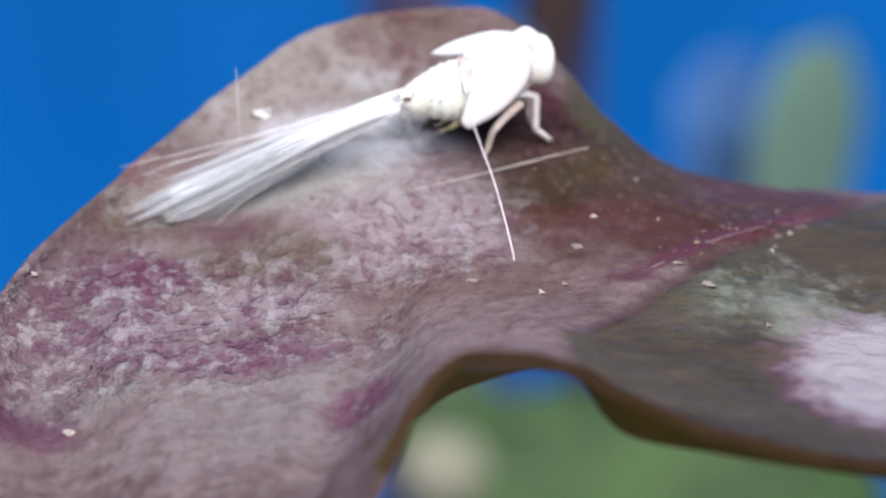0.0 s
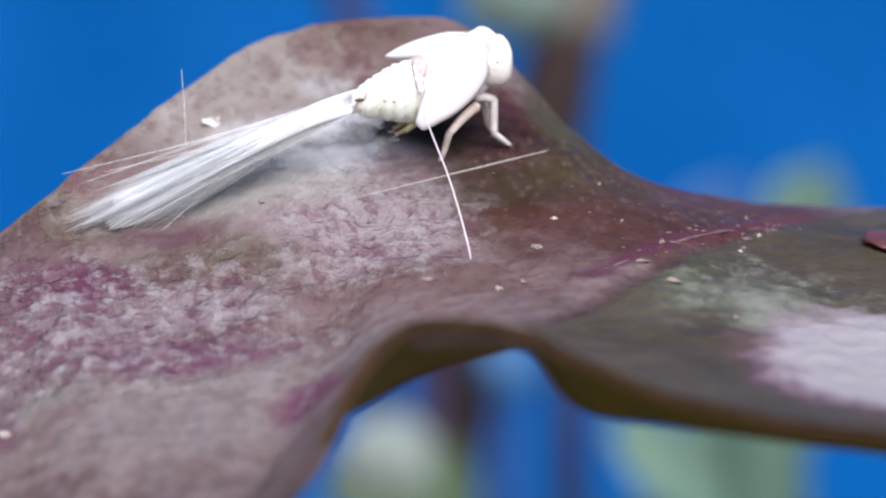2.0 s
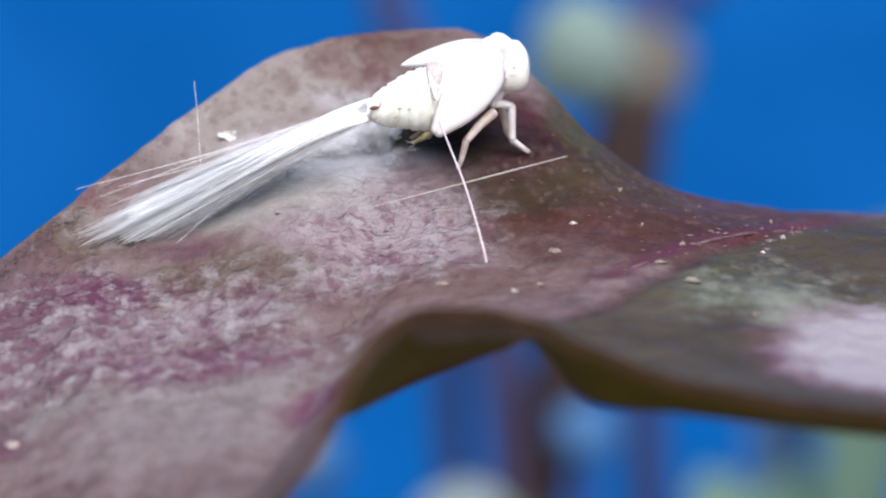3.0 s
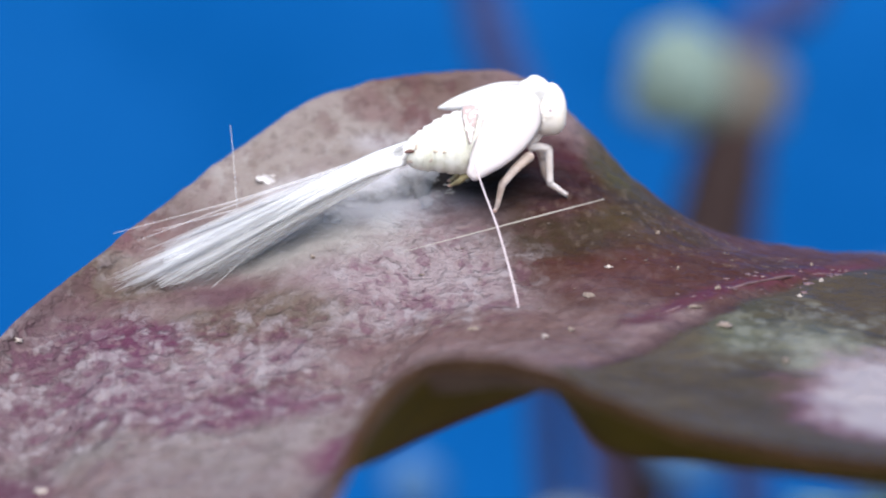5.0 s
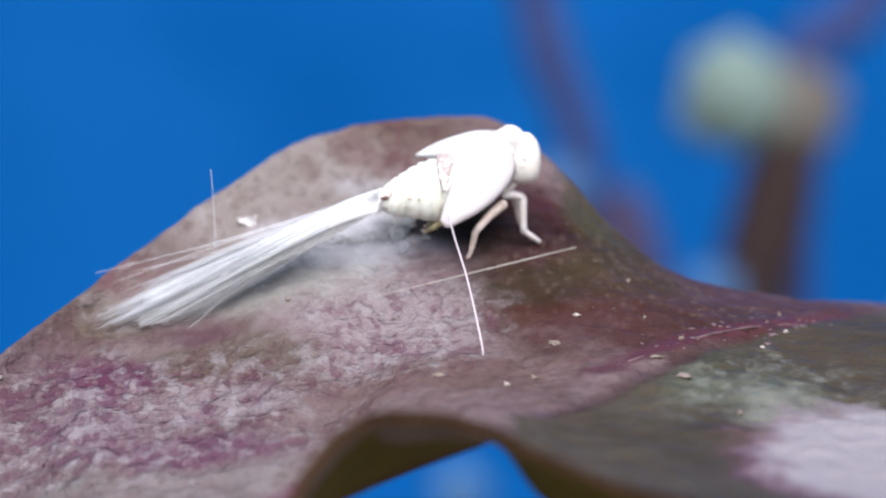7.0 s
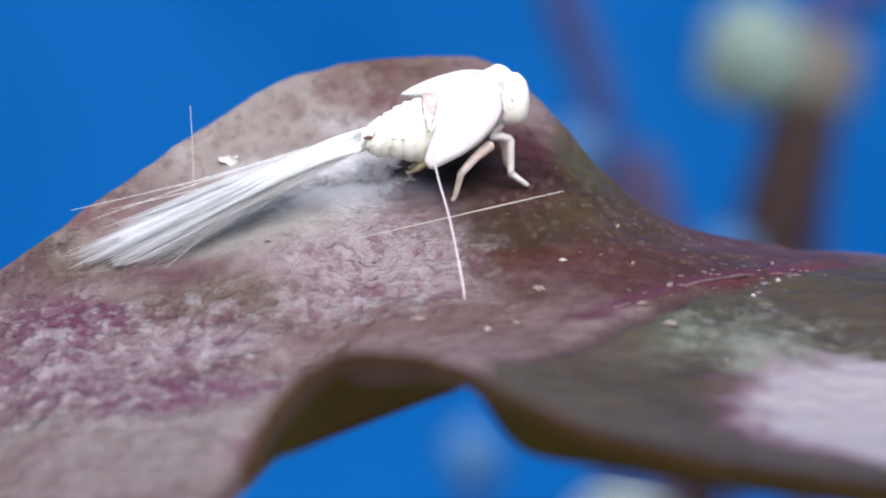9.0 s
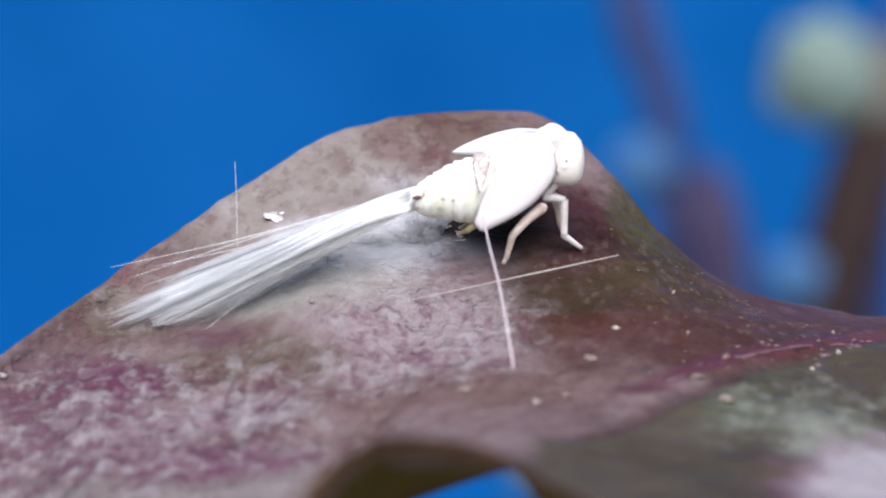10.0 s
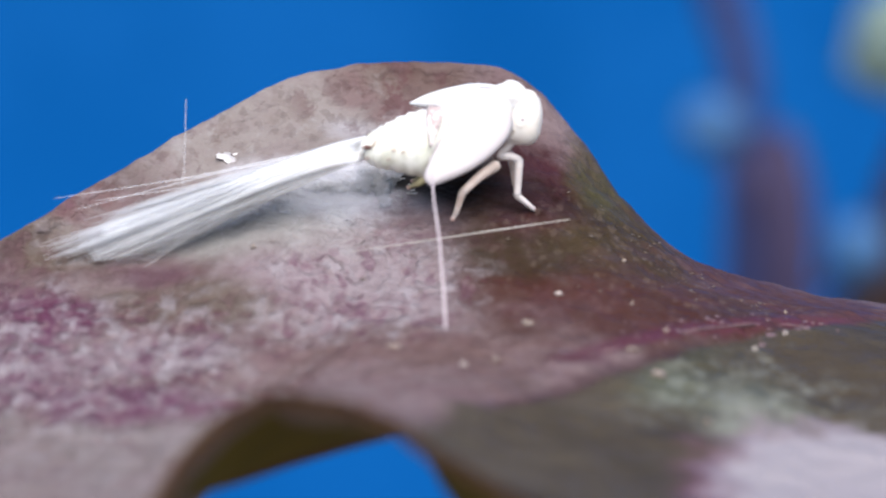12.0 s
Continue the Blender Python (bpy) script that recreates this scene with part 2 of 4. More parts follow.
    # powder shaken from the wax, and shade under the abdomen painted dark
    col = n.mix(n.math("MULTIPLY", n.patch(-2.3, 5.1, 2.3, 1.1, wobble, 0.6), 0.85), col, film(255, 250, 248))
    col = n.mix(n.math("MULTIPLY", n.patch(-4.8, 3.5, 3.0, 1.1, wobble, 0.7), 0.7), col, film(196, 192, 180))
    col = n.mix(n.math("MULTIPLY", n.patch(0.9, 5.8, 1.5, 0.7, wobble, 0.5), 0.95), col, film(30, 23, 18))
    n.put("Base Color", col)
    n.bump(n.math("MULTIPLY", n.ramp(lumps, 0.34, 0.64), n.ramp(zones, 0, 1, 0.35, 1.0)), 0.8, 0.00016)
    n.bump(n.math("MULTIPLY", tone, n.ramp(zones, 0, 1, 0.2, 1.0)), 0.25, 0.00014)
    n.bump(n.noise(1100, 2, 0.45), 0.6, 0.00030)
    n.put("Roughness", n.ramp(n.noise(1500), 0.3, 0.7, 0.36, 0.6))
    return n.mat


LEAF_FACE = make_leaf_face()
LEAF_BACK = plain("leaf_back", (0.056, 0.045, 0.006), (0.086, 0.065, 0.009), 500, 0.7, 0.3, 0.0001)
LEAF_BACK.node_tree.nodes["Principled BSDF"].inputs["Specular IOR Level"].default_value = 0.08
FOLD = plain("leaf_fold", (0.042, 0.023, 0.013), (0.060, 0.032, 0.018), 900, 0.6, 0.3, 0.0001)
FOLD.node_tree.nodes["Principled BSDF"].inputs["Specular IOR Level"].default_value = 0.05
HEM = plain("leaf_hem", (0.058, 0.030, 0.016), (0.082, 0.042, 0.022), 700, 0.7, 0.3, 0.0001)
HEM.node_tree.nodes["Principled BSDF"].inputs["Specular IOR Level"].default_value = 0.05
MIDRIB = plain("midrib", (0.050, 0.022, 0.024), (0.17, 0.10, 0.105), 2600, 0.45, 0.4, 0.00008)


def make_wax(name, colour, other, per_metre, soft):
    n = Nodes(name, 0.55)
    n.put("Base Color", n.mix(n.ramp(n.noise(per_metre), 0.35, 0.7), colour, other))
    n.fixed("Subsurface Weight", soft)
    n.fixed("Subsurface Radius", (0.0004, 0.00035, 0.0003))
    n.fixed("Subsurface Scale", 1.0)
    n.bump(n.noise(per_metre * 4), 0.15, 0.00004)
    return n.mat


PAD = make_wax("wing_pad_skin", (0.69, 0.635, 0.65), (0.61, 0.555, 0.575), 700, 0.2)
SHELL = make_wax("shell", (0.86, 0.85, 0.84), (0.79, 0.77, 0.765), 1200, 0.2)
HEAD = make_wax("head", (0.78, 0.73, 0.69), (0.68, 0.63, 0.58), 1500, 0.25)
BELLY = make_wax("belly", (0.80, 0.79, 0.72), (0.62, 0.62, 0.52), 2600, 0.2)
OLIVE_LEG = make_wax("olive_leg", (0.30, 0.26, 0.14), (0.20, 0.17, 0.09), 2500, 0.2)
RUST = plain("rust", (0.10, 0.042, 0.036), (0.17, 0.085, 0.075), 6000, 0.5)
LEG = make_wax("leg", (0.60, 0.50, 0.46), (0.42, 0.32, 0.27), 2500, 0.3)
PALE_LEG = make_wax("pale_leg", (0.66, 0.60, 0.59), (0.52, 0.46, 0.45), 2500, 0.3)
TAN = plain("tan", (0.40, 0.32, 0.28), (0.60, 0.52, 0.44), 9000, 0.5)


def make_lattice():
    """Bare pinkish skin showing through gaps in the wax."""
    n = Nodes("bare_skin", 0.5)
    gaps = n.ramp(n.noise(7000, 3, 0.6, (1, 0.6, 1)), 0.42, 0.52)
    n.put("Base Color", n.mix(gaps, (0.80, 0.75, 0.74), (0.40, 0.31, 0.31)))
    n.bump(gaps, 0.5, 0.00003)
    return n.mat


LATTICE = make_lattice()
EYE = plain("eye", (0.30, 0.22, 0.27), (0.42, 0.34, 0.38), 6000, 0.3)
FILAMENT = make_wax("filament", (0.93, 0.94, 0.97), (0.89, 0.90, 0.93), 700, 0.0)
def let_light_through(mat, share, clear=0.0):
    """Thin wax passes light on to its far side, and some straight through."""
    tree = mat.node_tree
    thin, both = tree.nodes.new("ShaderNodeBsdfTranslucent"), tree.nodes.new("ShaderNodeMixShader")
    gap, loose = tree.nodes.new("ShaderNodeBsdfTransparent"), tree.nodes.new("ShaderNodeMixShader")
    thin.inputs["Color"].default_value = (0.94, 0.94, 0.96, 1)
    both.inputs[0].default_value = share
    loose.inputs[0].default_value = clear
    tree.links.new(tree.nodes["Principled BSDF"].outputs[0], both.inputs[1])
    tree.links.new(thin.outputs[0], both.inputs[2])
    tree.links.new(both.outputs[0], loose.inputs[1])
    tree.links.new(gap.outputs[0], loose.inputs[2])
    tree.links.new(loose.outputs[0], tree.nodes["Material Output"].inputs["Surface"])


CORE = make_wax("core", (0.95, 0.95, 0.97), (0.91, 0.92, 0.95), 700, 0.0)
let_light_through(FILAMENT, 0.62, 0.66)
let_light_through(SHELL, 0.25)
let_light_through(PAD, 0.25)
let_light_through(CORE, 0.45, 0.03)
FAINT = make_wax("faint_filament", (0.94, 0.94, 0.96), (0.90, 0.90, 0.92), 700, 0.0)
let_light_through(FAINT, 0.7, 0.84)
SHEET = make_wax("silk_sheet", (0.93, 0.93, 0.95), (0.88, 0.88, 0.91), 1500, 0.0)
let_light_through(SHEET, 0.65, 0.80)
STRAY = make_wax("stray_filament", (0.90, 0.89, 0.91), (0.84, 0.83, 0.86), 700, 0.0)
let_light_through(STRAY, 0.3, 0.74)
GRAIN = plain("grain", (0.15, 0.115, 0.090), (0.085, 0.065, 0.052), 3000, 0.6)
PINK_GRAIN = plain("pink_grain", (0.18, 0.112, 0.122), (0.10, 0.060, 0.068), 3000, 0.6)
DULL_CRUMB = plain("dull_crumb", (0.27, 0.215, 0.18), (0.17, 0.13, 0.115), 5000, 0.6)
CRUMB = plain("crumb", (0.52, 0.46, 0.43), (0.28, 0.235, 0.22), 5000, 0.5)
PINK_WAX = make_wax("pink_wax", (0.52, 0.45, 0.48), (0.45, 0.385, 0.42), 900, 0.0)
FAINT_HAIR = make_wax("faint_hair", (0.42, 0.40, 0.37), (0.34, 0.32, 0.30), 900, 0.0)
FAINT_HAIR.node_tree.nodes["Principled BSDF"].inputs["Alpha"].default_value = 0.75
FLUFF = make_wax("fluff", (0.92, 0.91, 0.92), (0.86, 0.85, 0.87), 900, 0.0)
let_light_through(FLUFF, 0.75, 0.62)
PUFF = make_wax("puff", (0.92, 0.91, 0.92), (0.86, 0.85, 0.87), 900, 0.0)
let_light_through(PUFF, 0.8, 0.66)
FLAKE = plain("flake", (0.66, 0.63, 0.64), (0.52, 0.49, 0.50), 5000, 0.5)
CURL = plain("curl", (0.30, 0.29, 0.28), (0.42, 0.41, 0.40), 4000, 0.5)
CLAW = plain("claw", (0.30, 0.18, 0.15), (0.45, 0.30, 0.26), 5000, 0.4)
DARK_RED = plain("dark_red", (0.06, 0.012, 0.012), (0.10, 0.025, 0.02), 1500, 0.5)

def make_glow_blue():
    """Out-of-focus blue distance that glows by itself, brighter towards its foot, instead of being lit."""
    n = Nodes("glow_blue", 0.9)
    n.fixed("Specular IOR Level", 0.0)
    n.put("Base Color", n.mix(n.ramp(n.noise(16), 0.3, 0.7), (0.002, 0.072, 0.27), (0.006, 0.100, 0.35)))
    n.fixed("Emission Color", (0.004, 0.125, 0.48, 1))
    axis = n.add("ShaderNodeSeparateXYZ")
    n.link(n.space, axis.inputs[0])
    # glow fades upwards, standing in for stronger light low on the wall
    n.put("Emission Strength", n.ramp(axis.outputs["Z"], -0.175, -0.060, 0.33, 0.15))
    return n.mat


GLOW_BLUE = make_glow_blue()
SOIL = plain("soil", (0.11, 0.085, 0.055), (0.19, 0.15, 0.10), 20, 0.9, 0.6, 0.01)
BARK = plain("bark", (0.026, 0.017, 0.018), (0.042, 0.027, 0.026), 180, 0.8, 0.5, 0.0008)
FAR_BARK = plain("far_bark", (0.024, 0.040, 0.125), (0.042, 0.052, 0.14), 120, 0.8, 0.4, 0.0008)
RED_BARK = plain("red_bark", (0.036, 0.030, 0.070), (0.052, 0.042, 0.085), 180, 0.8, 0.5, 0.0008)
BLUE_BUD = plain("blue_bud", (0.035, 0.105, 0.24), (0.055, 0.125, 0.26), 220, 0.6, 0.3, 0.0006)
LILAC = plain("lilac_leaf", (0.035, 0.11, 0.30), (0.06, 0.13, 0.32), 90, 0.5, 0.3, 0.0005)
BUD = plain("bud", (0.12, 0.18, 0.17), (0.17, 0.22, 0.20), 220, 0.6, 0.4, 0.0006)
TAN_BUD = plain("tan_bud", (0.085, 0.078, 0.075), (0.125, 0.112, 0.10), 220, 0.7, 0.4, 0.0006)
GREEN = plain("green_leaf", (0.014, 0.030, 0.012), (0.044, 0.086, 0.027), 45, 0.5, 0.3, 0.0005)
DULL_GREEN = plain("dull_green_leaf", (0.040, 0.062, 0.036), (0.070, 0.098, 0.058), 90, 0.6, 0.3, 0.0005)
ASH_BUD = plain("ash_bud", (0.15, 0.18, 0.175), (0.20, 0.23, 0.215), 220, 0.6, 0.3, 0.0006)
CREAM_BUD = plain("cream_bud", (0.17, 0.17, 0.13), (0.22, 0.21, 0.165), 220, 0.6, 0.3, 0.0006)
GREY_GREEN = plain("grey_green_leaf", (0.075, 0.138, 0.112), (0.108, 0.172, 0.138), 90, 0.5, 0.3, 0.0005)
PALE_GREEN = plain("pale_green_leaf", (0.095, 0.155, 0.085), (0.14, 0.19, 0.11), 90, 0.5, 0.3, 0.0005)
for matt in (DULL_GREEN, ASH_BUD, CREAM_BUD, GREEN, GREY_GREEN, PALE_GREEN, LILAC, BUD, TAN_BUD, BLUE_BUD, BARK, FAR_BARK, RED_BARK):
    matt.node_tree.nodes["Principled BSDF"].inputs["Specular IOR Level"].default_value = 0.1



# ---- mesh tools ----
def mesh_of(bm, name, *materials):
    me = bpy.data.meshes.new(name)
    bm.normal_update()
    bm.to_mesh(me)
    bm.free()
    for m in materials:
        me.materials.append(m)
    me.shade_smooth()
    return me


def part(name, bm, material, parent, label=""):
    """Link a bmesh as one mesh object under a thing or a part."""
    ob = new(name, mesh_of(bm, name, material))
    ob.parent = parent
    if label:
        ob["label"] = label
    return ob


def thing(name, m, label, category, group="", kind=""):
    ob = new(name)
    ob.empty_display_size = 0.002
    ob.matrix_world = m
    return tagged(ob, label, category, group, kind)


def spline(points, u):
    """A smooth curve through the points; u from 0 to 1."""
    n = len(points) - 1
    x = min(max(u, 0), 1) * n
    i = min(int(x), n - 1)
    f = x - i
    p0, p1, p2, p3 = (Vector(points[min(max(i + k, 0), n)]) for k in (-1, 0, 1, 2))
    return 0.5 * (2 * p1 + (p2 - p0) * f + (2 * p0 - 5 * p1 + 4 * p2 - p3) * f * f + (3 * p1 - p0 - 3 * p2 + p3) * f ** 3)


def tube(bm, points, radii, sides=10, steps=0, flat=1.0, ripple=0.0):
    """A round, closed tube along a smooth curve, its radius following radii."""
    steps = steps or (len(points) - 1) * 5
    rings, side = [], None
    for k in range(steps + 1):
        u = k / steps
        p = spline(points, u)
        d = (spline(points, min(u + 0.02, 1)) - spline(points, max(u - 0.02, 0))).normalized()
        r = spline([(a, 0, 0) for a in radii], u).x
        r *= 1 + ripple * (noise.noise(p * 900) if ripple else 0)
        side = (side - d * side.dot(d)).normalized() if side else d.orthogonal().normalized()
        up = d.cross(side)
        rings.append([bm.verts.new(p + (side * math.cos(a) + up * math.sin(a) * flat) * r) for a in (2 * math.pi * j / sides for j in range(sides))])
    for a, b in zip(rings, rings[1:]):
        for j in range(sides):
            bm.faces.new((a[j], a[(j + 1) % sides], b[(j + 1) % sides], b[j]))
    bm.faces.new(rings[0][::-1])
    bm.faces.new(rings[-1])


def rings(bm, stations, sides=28, steps=6):
    """A closed body through stations of (place, half height, half width), upright ovals across x."""
    n = (len(stations) - 1) * steps
    loops = []
    for k in range(n + 1):
        u = k / n
        c = spline([s[0] for s in stations], u)
        size = spline([(s[1], s[2], 0) for s in stations], u)
        loops.append([bm.verts.new(c + Vector((0, math.cos(a) * size.x, math.sin(a) * size.y))) for a in (2 * math.pi * j / sides for j in range(sides))])
    for a, b in zip(loops, loops[1:]):
        for j in range(sides):
            bm.faces.new((a[j], a[(j + 1) % sides], b[(j + 1) % sides], b[j]))
    bm.faces.new(loops[0][::-1])
    bm.faces.new(loops[-1])


def oval(bm, centre, rx, ry, rz, turn=Euler((0, 0, 0)), rough=0.0, freq=1.0, fine=3):
    made = bmesh.ops.create_icosphere(bm, subdivisions=fine, radius=1.0)["verts"]
    m = turn.to_matrix()
    for v in made:
        k = 1 + rough * noise.noise(v.co * freq + Vector(centre) * 3000)
        v.co = Vector(centre) + m @ Vector((v.co.x * rx * k, v.co.y * ry * k, v.co.z * rz * k))


# ---- the place: soil and a glowing blue wall far behind ----
def build_ground():
    bm = bmesh.new()
    bmesh.ops.create_grid(bm, x_segments=60, y_segments=60, size=150)
    for v in bm.verts:
        v.co.z = 0.0 if v.co.length < 20 else 0.25 * noise.noise(v.co * 0.05)
    ob = new("ground", mesh_of(bm, "ground", SOIL))
    tagged(ob, "dark brown garden soil under the plants", "ground", kind="structure")


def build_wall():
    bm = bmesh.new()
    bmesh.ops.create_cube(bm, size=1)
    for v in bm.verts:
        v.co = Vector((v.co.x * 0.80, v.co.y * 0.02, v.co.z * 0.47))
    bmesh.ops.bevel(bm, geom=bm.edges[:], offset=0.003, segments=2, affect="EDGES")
    ob = new("backdrop", mesh_of(bm, "backdrop", GLOW_BLUE))
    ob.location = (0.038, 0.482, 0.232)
    tagged(ob, "plain saturated blue backdrop with its own glow, standing on the soil", "backdrop", kind="structure")


build_ground()
build_wall()

# ---- the leaf the insect stands on ----
# Lines across the leaf, from the stem-side fold behind the crest to the free margin under the rim (millimetres).
BACK = [(-13.63, -2.68, -5.18), (-12.49, 1.00, -4.19), (-10.01, 4.57, -2.56), (-6.91, 7.75, -0.60), (-3.40, 10.35, 1.30), (0.28, 11.55, 1.74), (2.60, 11.73, 1.48), (4.55, 11.18, 0.00), (6.09, 10.07, -1.49), (8.16, 9.25, -2.75), (10.97, 10.62, -3.75), (14.09, 11.33, -4.10), (21.04, 11.66, -4.40)]
CREST = [(-13.35, -4.02, -4.09), (-12.24, -0.34, -3.10), (-9.82, 3.22, -1.50), (-6.79, 6.39, 0.44), (-3.34, 8.99, 2.32), (0.28, 10.19, 2.76), (2.56, 10.37, 2.50), (4.47, 9.83, 1.05), (5.99, 8.73, -0.42), (8.01, 7.91, -1.66), (10.78, 9.28, -2.63), (13.84, 10.00, -2.97), (20.68, 10.33, -3.26)]
SHOULDER = [(-13.27, -5.03, -4.40), (-12.07, -1.03, -3.70), (-9.63, 2.43, -2.36), (-6.62, 5.08, -0.59), (-3.36, 7.87, 1.19), (0.02, 9.32, 1.83), (2.19, 9.38, 1.76), (4.01, 7.74, 0.71), (5.51, 5.94, -0.45), (7.40, 4.27, -1.41), (9.85, 3.77, -1.94), (12.77, 3.98, -2.20), (19.20, 4.44, -2.55)]
UPPER = [(-13.15, -6.54, -4.83), (-11.72, -2.57, -4.42), (-9.18, -0.19, -3.26), (-6.33, 2.65, -1.98), (-3.34, 5.07, -0.23), (-0.36, 6.73, 0.70), (1.64, 6.93, 0.85), (3.39, 5.54, 0.07), (4.97, 3.82, -0.87), (6.79, 1.81, -1.63), (9.14, 0.77, -2.00), (12.11, 0.71, -2.26), (18.28, 0.91, -2.61)]
MIDDLE = [(-12.94, -9.04, -5.47), (-11.13, -5.20, -5.52), (-8.43, -4.72, -4.51), (-5.75, -2.74, -3.71), (-3.29, 0.37, -2.32), (-0.96, 3.20, -1.16), (0.79, 3.97, -0.74), (2.44, 2.87, -1.10), (4.15, 1.15, -1.66), (5.89, -1.43, -2.11), (8.13, -3.14, -2.27), (11.21, -3.63, -2.50), (17.00, -3.92, -2.81)]
LOWER = [(-12.71, -11.52, -6.03), (-10.39, -8.85, -6.16), (-7.66, -9.58, -5.37), (-5.15, -8.7, -4.84), (-3.22, -4.9, -3.91), (-1.6, -1.0, -2.85), (-0.06, 0.2, -2.3), (1.49, -0.1, -2.19), (3.34, -1.8, -2.35), (5.03, -4.8, -2.46), (7.22, -6.73, -2.5), (10.37, -7.67, -2.67), (15.78, -8.57, -2.88)]
BROW = [(-12.54, -13.19, -6.36), (-9.86, -11.64, -6.38), (-7.12, -13.2, -5.67), (-4.64, -14.19, -4.91), (-3.1, -9.6, -4.72), (-1.85, -7.0, -3.82), (-0.6, -6.1, -2.75), (0.86, -6.2, -2.4), (2.7, -6.9, -2.1), (4.36, -8.3, -2.36), (6.5, -9.9, -2.38), (9.73, -10.9, -2.57), (14.79, -12.45, -2.62)]
TROUGH = [(-12.5, -13.59, -6.43), (-9.66, -12.77, -6.25), (-6.98, -14.09, -5.7), (-4.5, -15.8, -4.86), (-2.8, -14.0, -3.3), (-1.7, -12.5, -2.45), (-0.57, -11.5, -1.7), (0.7, -11.7, -1.36), (2.42, -12.0, -1.2), (4.0, -12.8, -1.7), (6.05, -13.6, -1.98), (9.2, -14.1, -2.06), (14.08, -15.32, -2.21)]
RIM = [(-12.47, -13.98, -6.5), (-9.46, -13.9, -6.12), (-6.85, -14.99, -5.72), (-4.38, -17.13, -4.69), (-2.55, -17.6, -2.55), (-1.56, -16.1, -0.88), (-0.55, -15.0, -0.15), (0.58, -15.3, 0.13), (2.19, -15.4, -0.1), (3.72, -16.1, -0.6), (5.64, -16.7, -1.15), (8.67, -17.3, -1.55), (13.37, -18.2, -1.8)]
LIP = [(-12.48, -13.73, -6.72), (-9.45, -13.65, -6.33), (-6.84, -14.64, -5.96), (-4.42, -16.6, -4.95), (-2.6, -16.8, -2.9), (-1.52, -15.28, -1.4), (-0.45, -13.95, -0.79), (0.74, -14.26, -0.43), (2.32, -14.65, -0.49), (3.75, -15.35, -1.16), (5.7, -16.31, -1.48), (8.76, -16.88, -1.83), (13.53, -17.78, -2.08)]
MARGIN = [(-12.65, -11.23, -8.38), (-9.36, -11.14, -7.97), (-6.76, -11.11, -7.84), (-4.5, -14.8, -5.5), (-2.8, -12.6, -3.74), (-1.29, -11.0, -3.35), (0.05, -8.45, -3.43), (1.93, -9.5, -2.36), (2.64, -12.6, -1.38), (3.82, -13.6, -2.45), (5.85, -15.4, -2.25), (8.98, -15.9, -2.5), (13.9, -16.8, -2.75)]
LINES = [BACK, CREST, SHOULDER, UPPER, MIDDLE, LOWER, BROW, TROUGH, RIM, LIP, MARGIN]
LEAF_COLS, LEAF_ROWS = 300, 210


def leaf_point(u, v):
    return spline([spline(line, u) for line in LINES], v)


def build_leaf():
    leaf = thing("leaf", mm(0, 0, 0), "curled grey-purple leaf blade with wavy margin and mottled silver film", "leaf")
    bm = bmesh.new()
    grid = []
    for j in range(LEAF_ROWS + 1):
        v = j / LEAF_ROWS
        row = []
        for i in range(LEAF_COLS + 1):
            p = leaf_point(i / LEAF_COLS, v)
            edge = min(1, (1 - v) * 5)
            p.z += edge * (0.10 * noise.noise(p * 0.55) + 0.05 * noise.noise(p * 1.7) + 0.018 * noise.noise(p * 5.0))
            off = ((p.x - 3.86) * 5.6 - (p.y + 6.13) * 4.45) / 7.15
            near = min(1, max(0, (p.x - 3.0) / 2.0)) * min(1, max(0, (15.0 - p.x) / 3.0))
            p.z += near * (0.06 * math.exp(-((off + 0.75) / 0.5) ** 2) - 0.09 * math.exp(-((off + 0.1) / 0.3) ** 2))
            row.append(bm.verts.new(p / 1000))
        grid.append(row)
    turn = LEAF_ROWS * 8.1 / 10
    for j in range(LEAF_ROWS):
        for i in range(LEAF_COLS):
            f = bm.faces.new((grid[j + 1][i], grid[j + 1][i + 1], grid[j][i + 1], grid[j][i]))
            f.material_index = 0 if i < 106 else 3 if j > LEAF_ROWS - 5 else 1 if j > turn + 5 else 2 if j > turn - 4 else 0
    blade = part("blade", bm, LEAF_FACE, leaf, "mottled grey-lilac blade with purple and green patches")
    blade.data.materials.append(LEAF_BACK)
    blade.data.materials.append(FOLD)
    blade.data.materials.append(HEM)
    skin = blade.modifiers.new("thickness", "SOLIDIFY")
    skin.thickness, skin.offset = 0.00016, -1
    # stalk and stem, down to the soil
    bm = bmesh.new()
    tube(bm, [Vector(p) / 1000 for p in ((17.5, 0.4, -2.6), (21, 0.0, -2.4), (27, 2, -4.5), (32, 6, -14))], [0.0006, 0.0009, 0.0011, 0.0014], 12)
    part("stalk", bm, MIDRIB, leaf)
    bm = bmesh.new()
    tube(bm, [Vector(p) / 1000 for p in ((31, 5, 4), (32, 6, -14), (36, 14, -130), (34, 18, -226))], [0.0014, 0.0022, 0.003, 0.0035], 12)
    part("stem", bm, BARK, leaf)
    return blade


blade = build_leaf()
bpy.context.view_layer.update()
leaf_tree = BVHTree.FromPolygons([v.co.copy() for v in blade.data.vertices], [tuple(p.vertices) for p in blade.data.polygons])


def on_leaf(x, y, lift=0.0):
    """The place on the leaf's upper face at x, y (millimetres), in millimetres."""
    hit = leaf_tree.ray_cast(Vector((x / 1000, y / 1000, 0.02)), Vector((0, 0, -1)))[0]
    return Vector((x, y, (hit.z * 1000 if hit else 0) + lift))


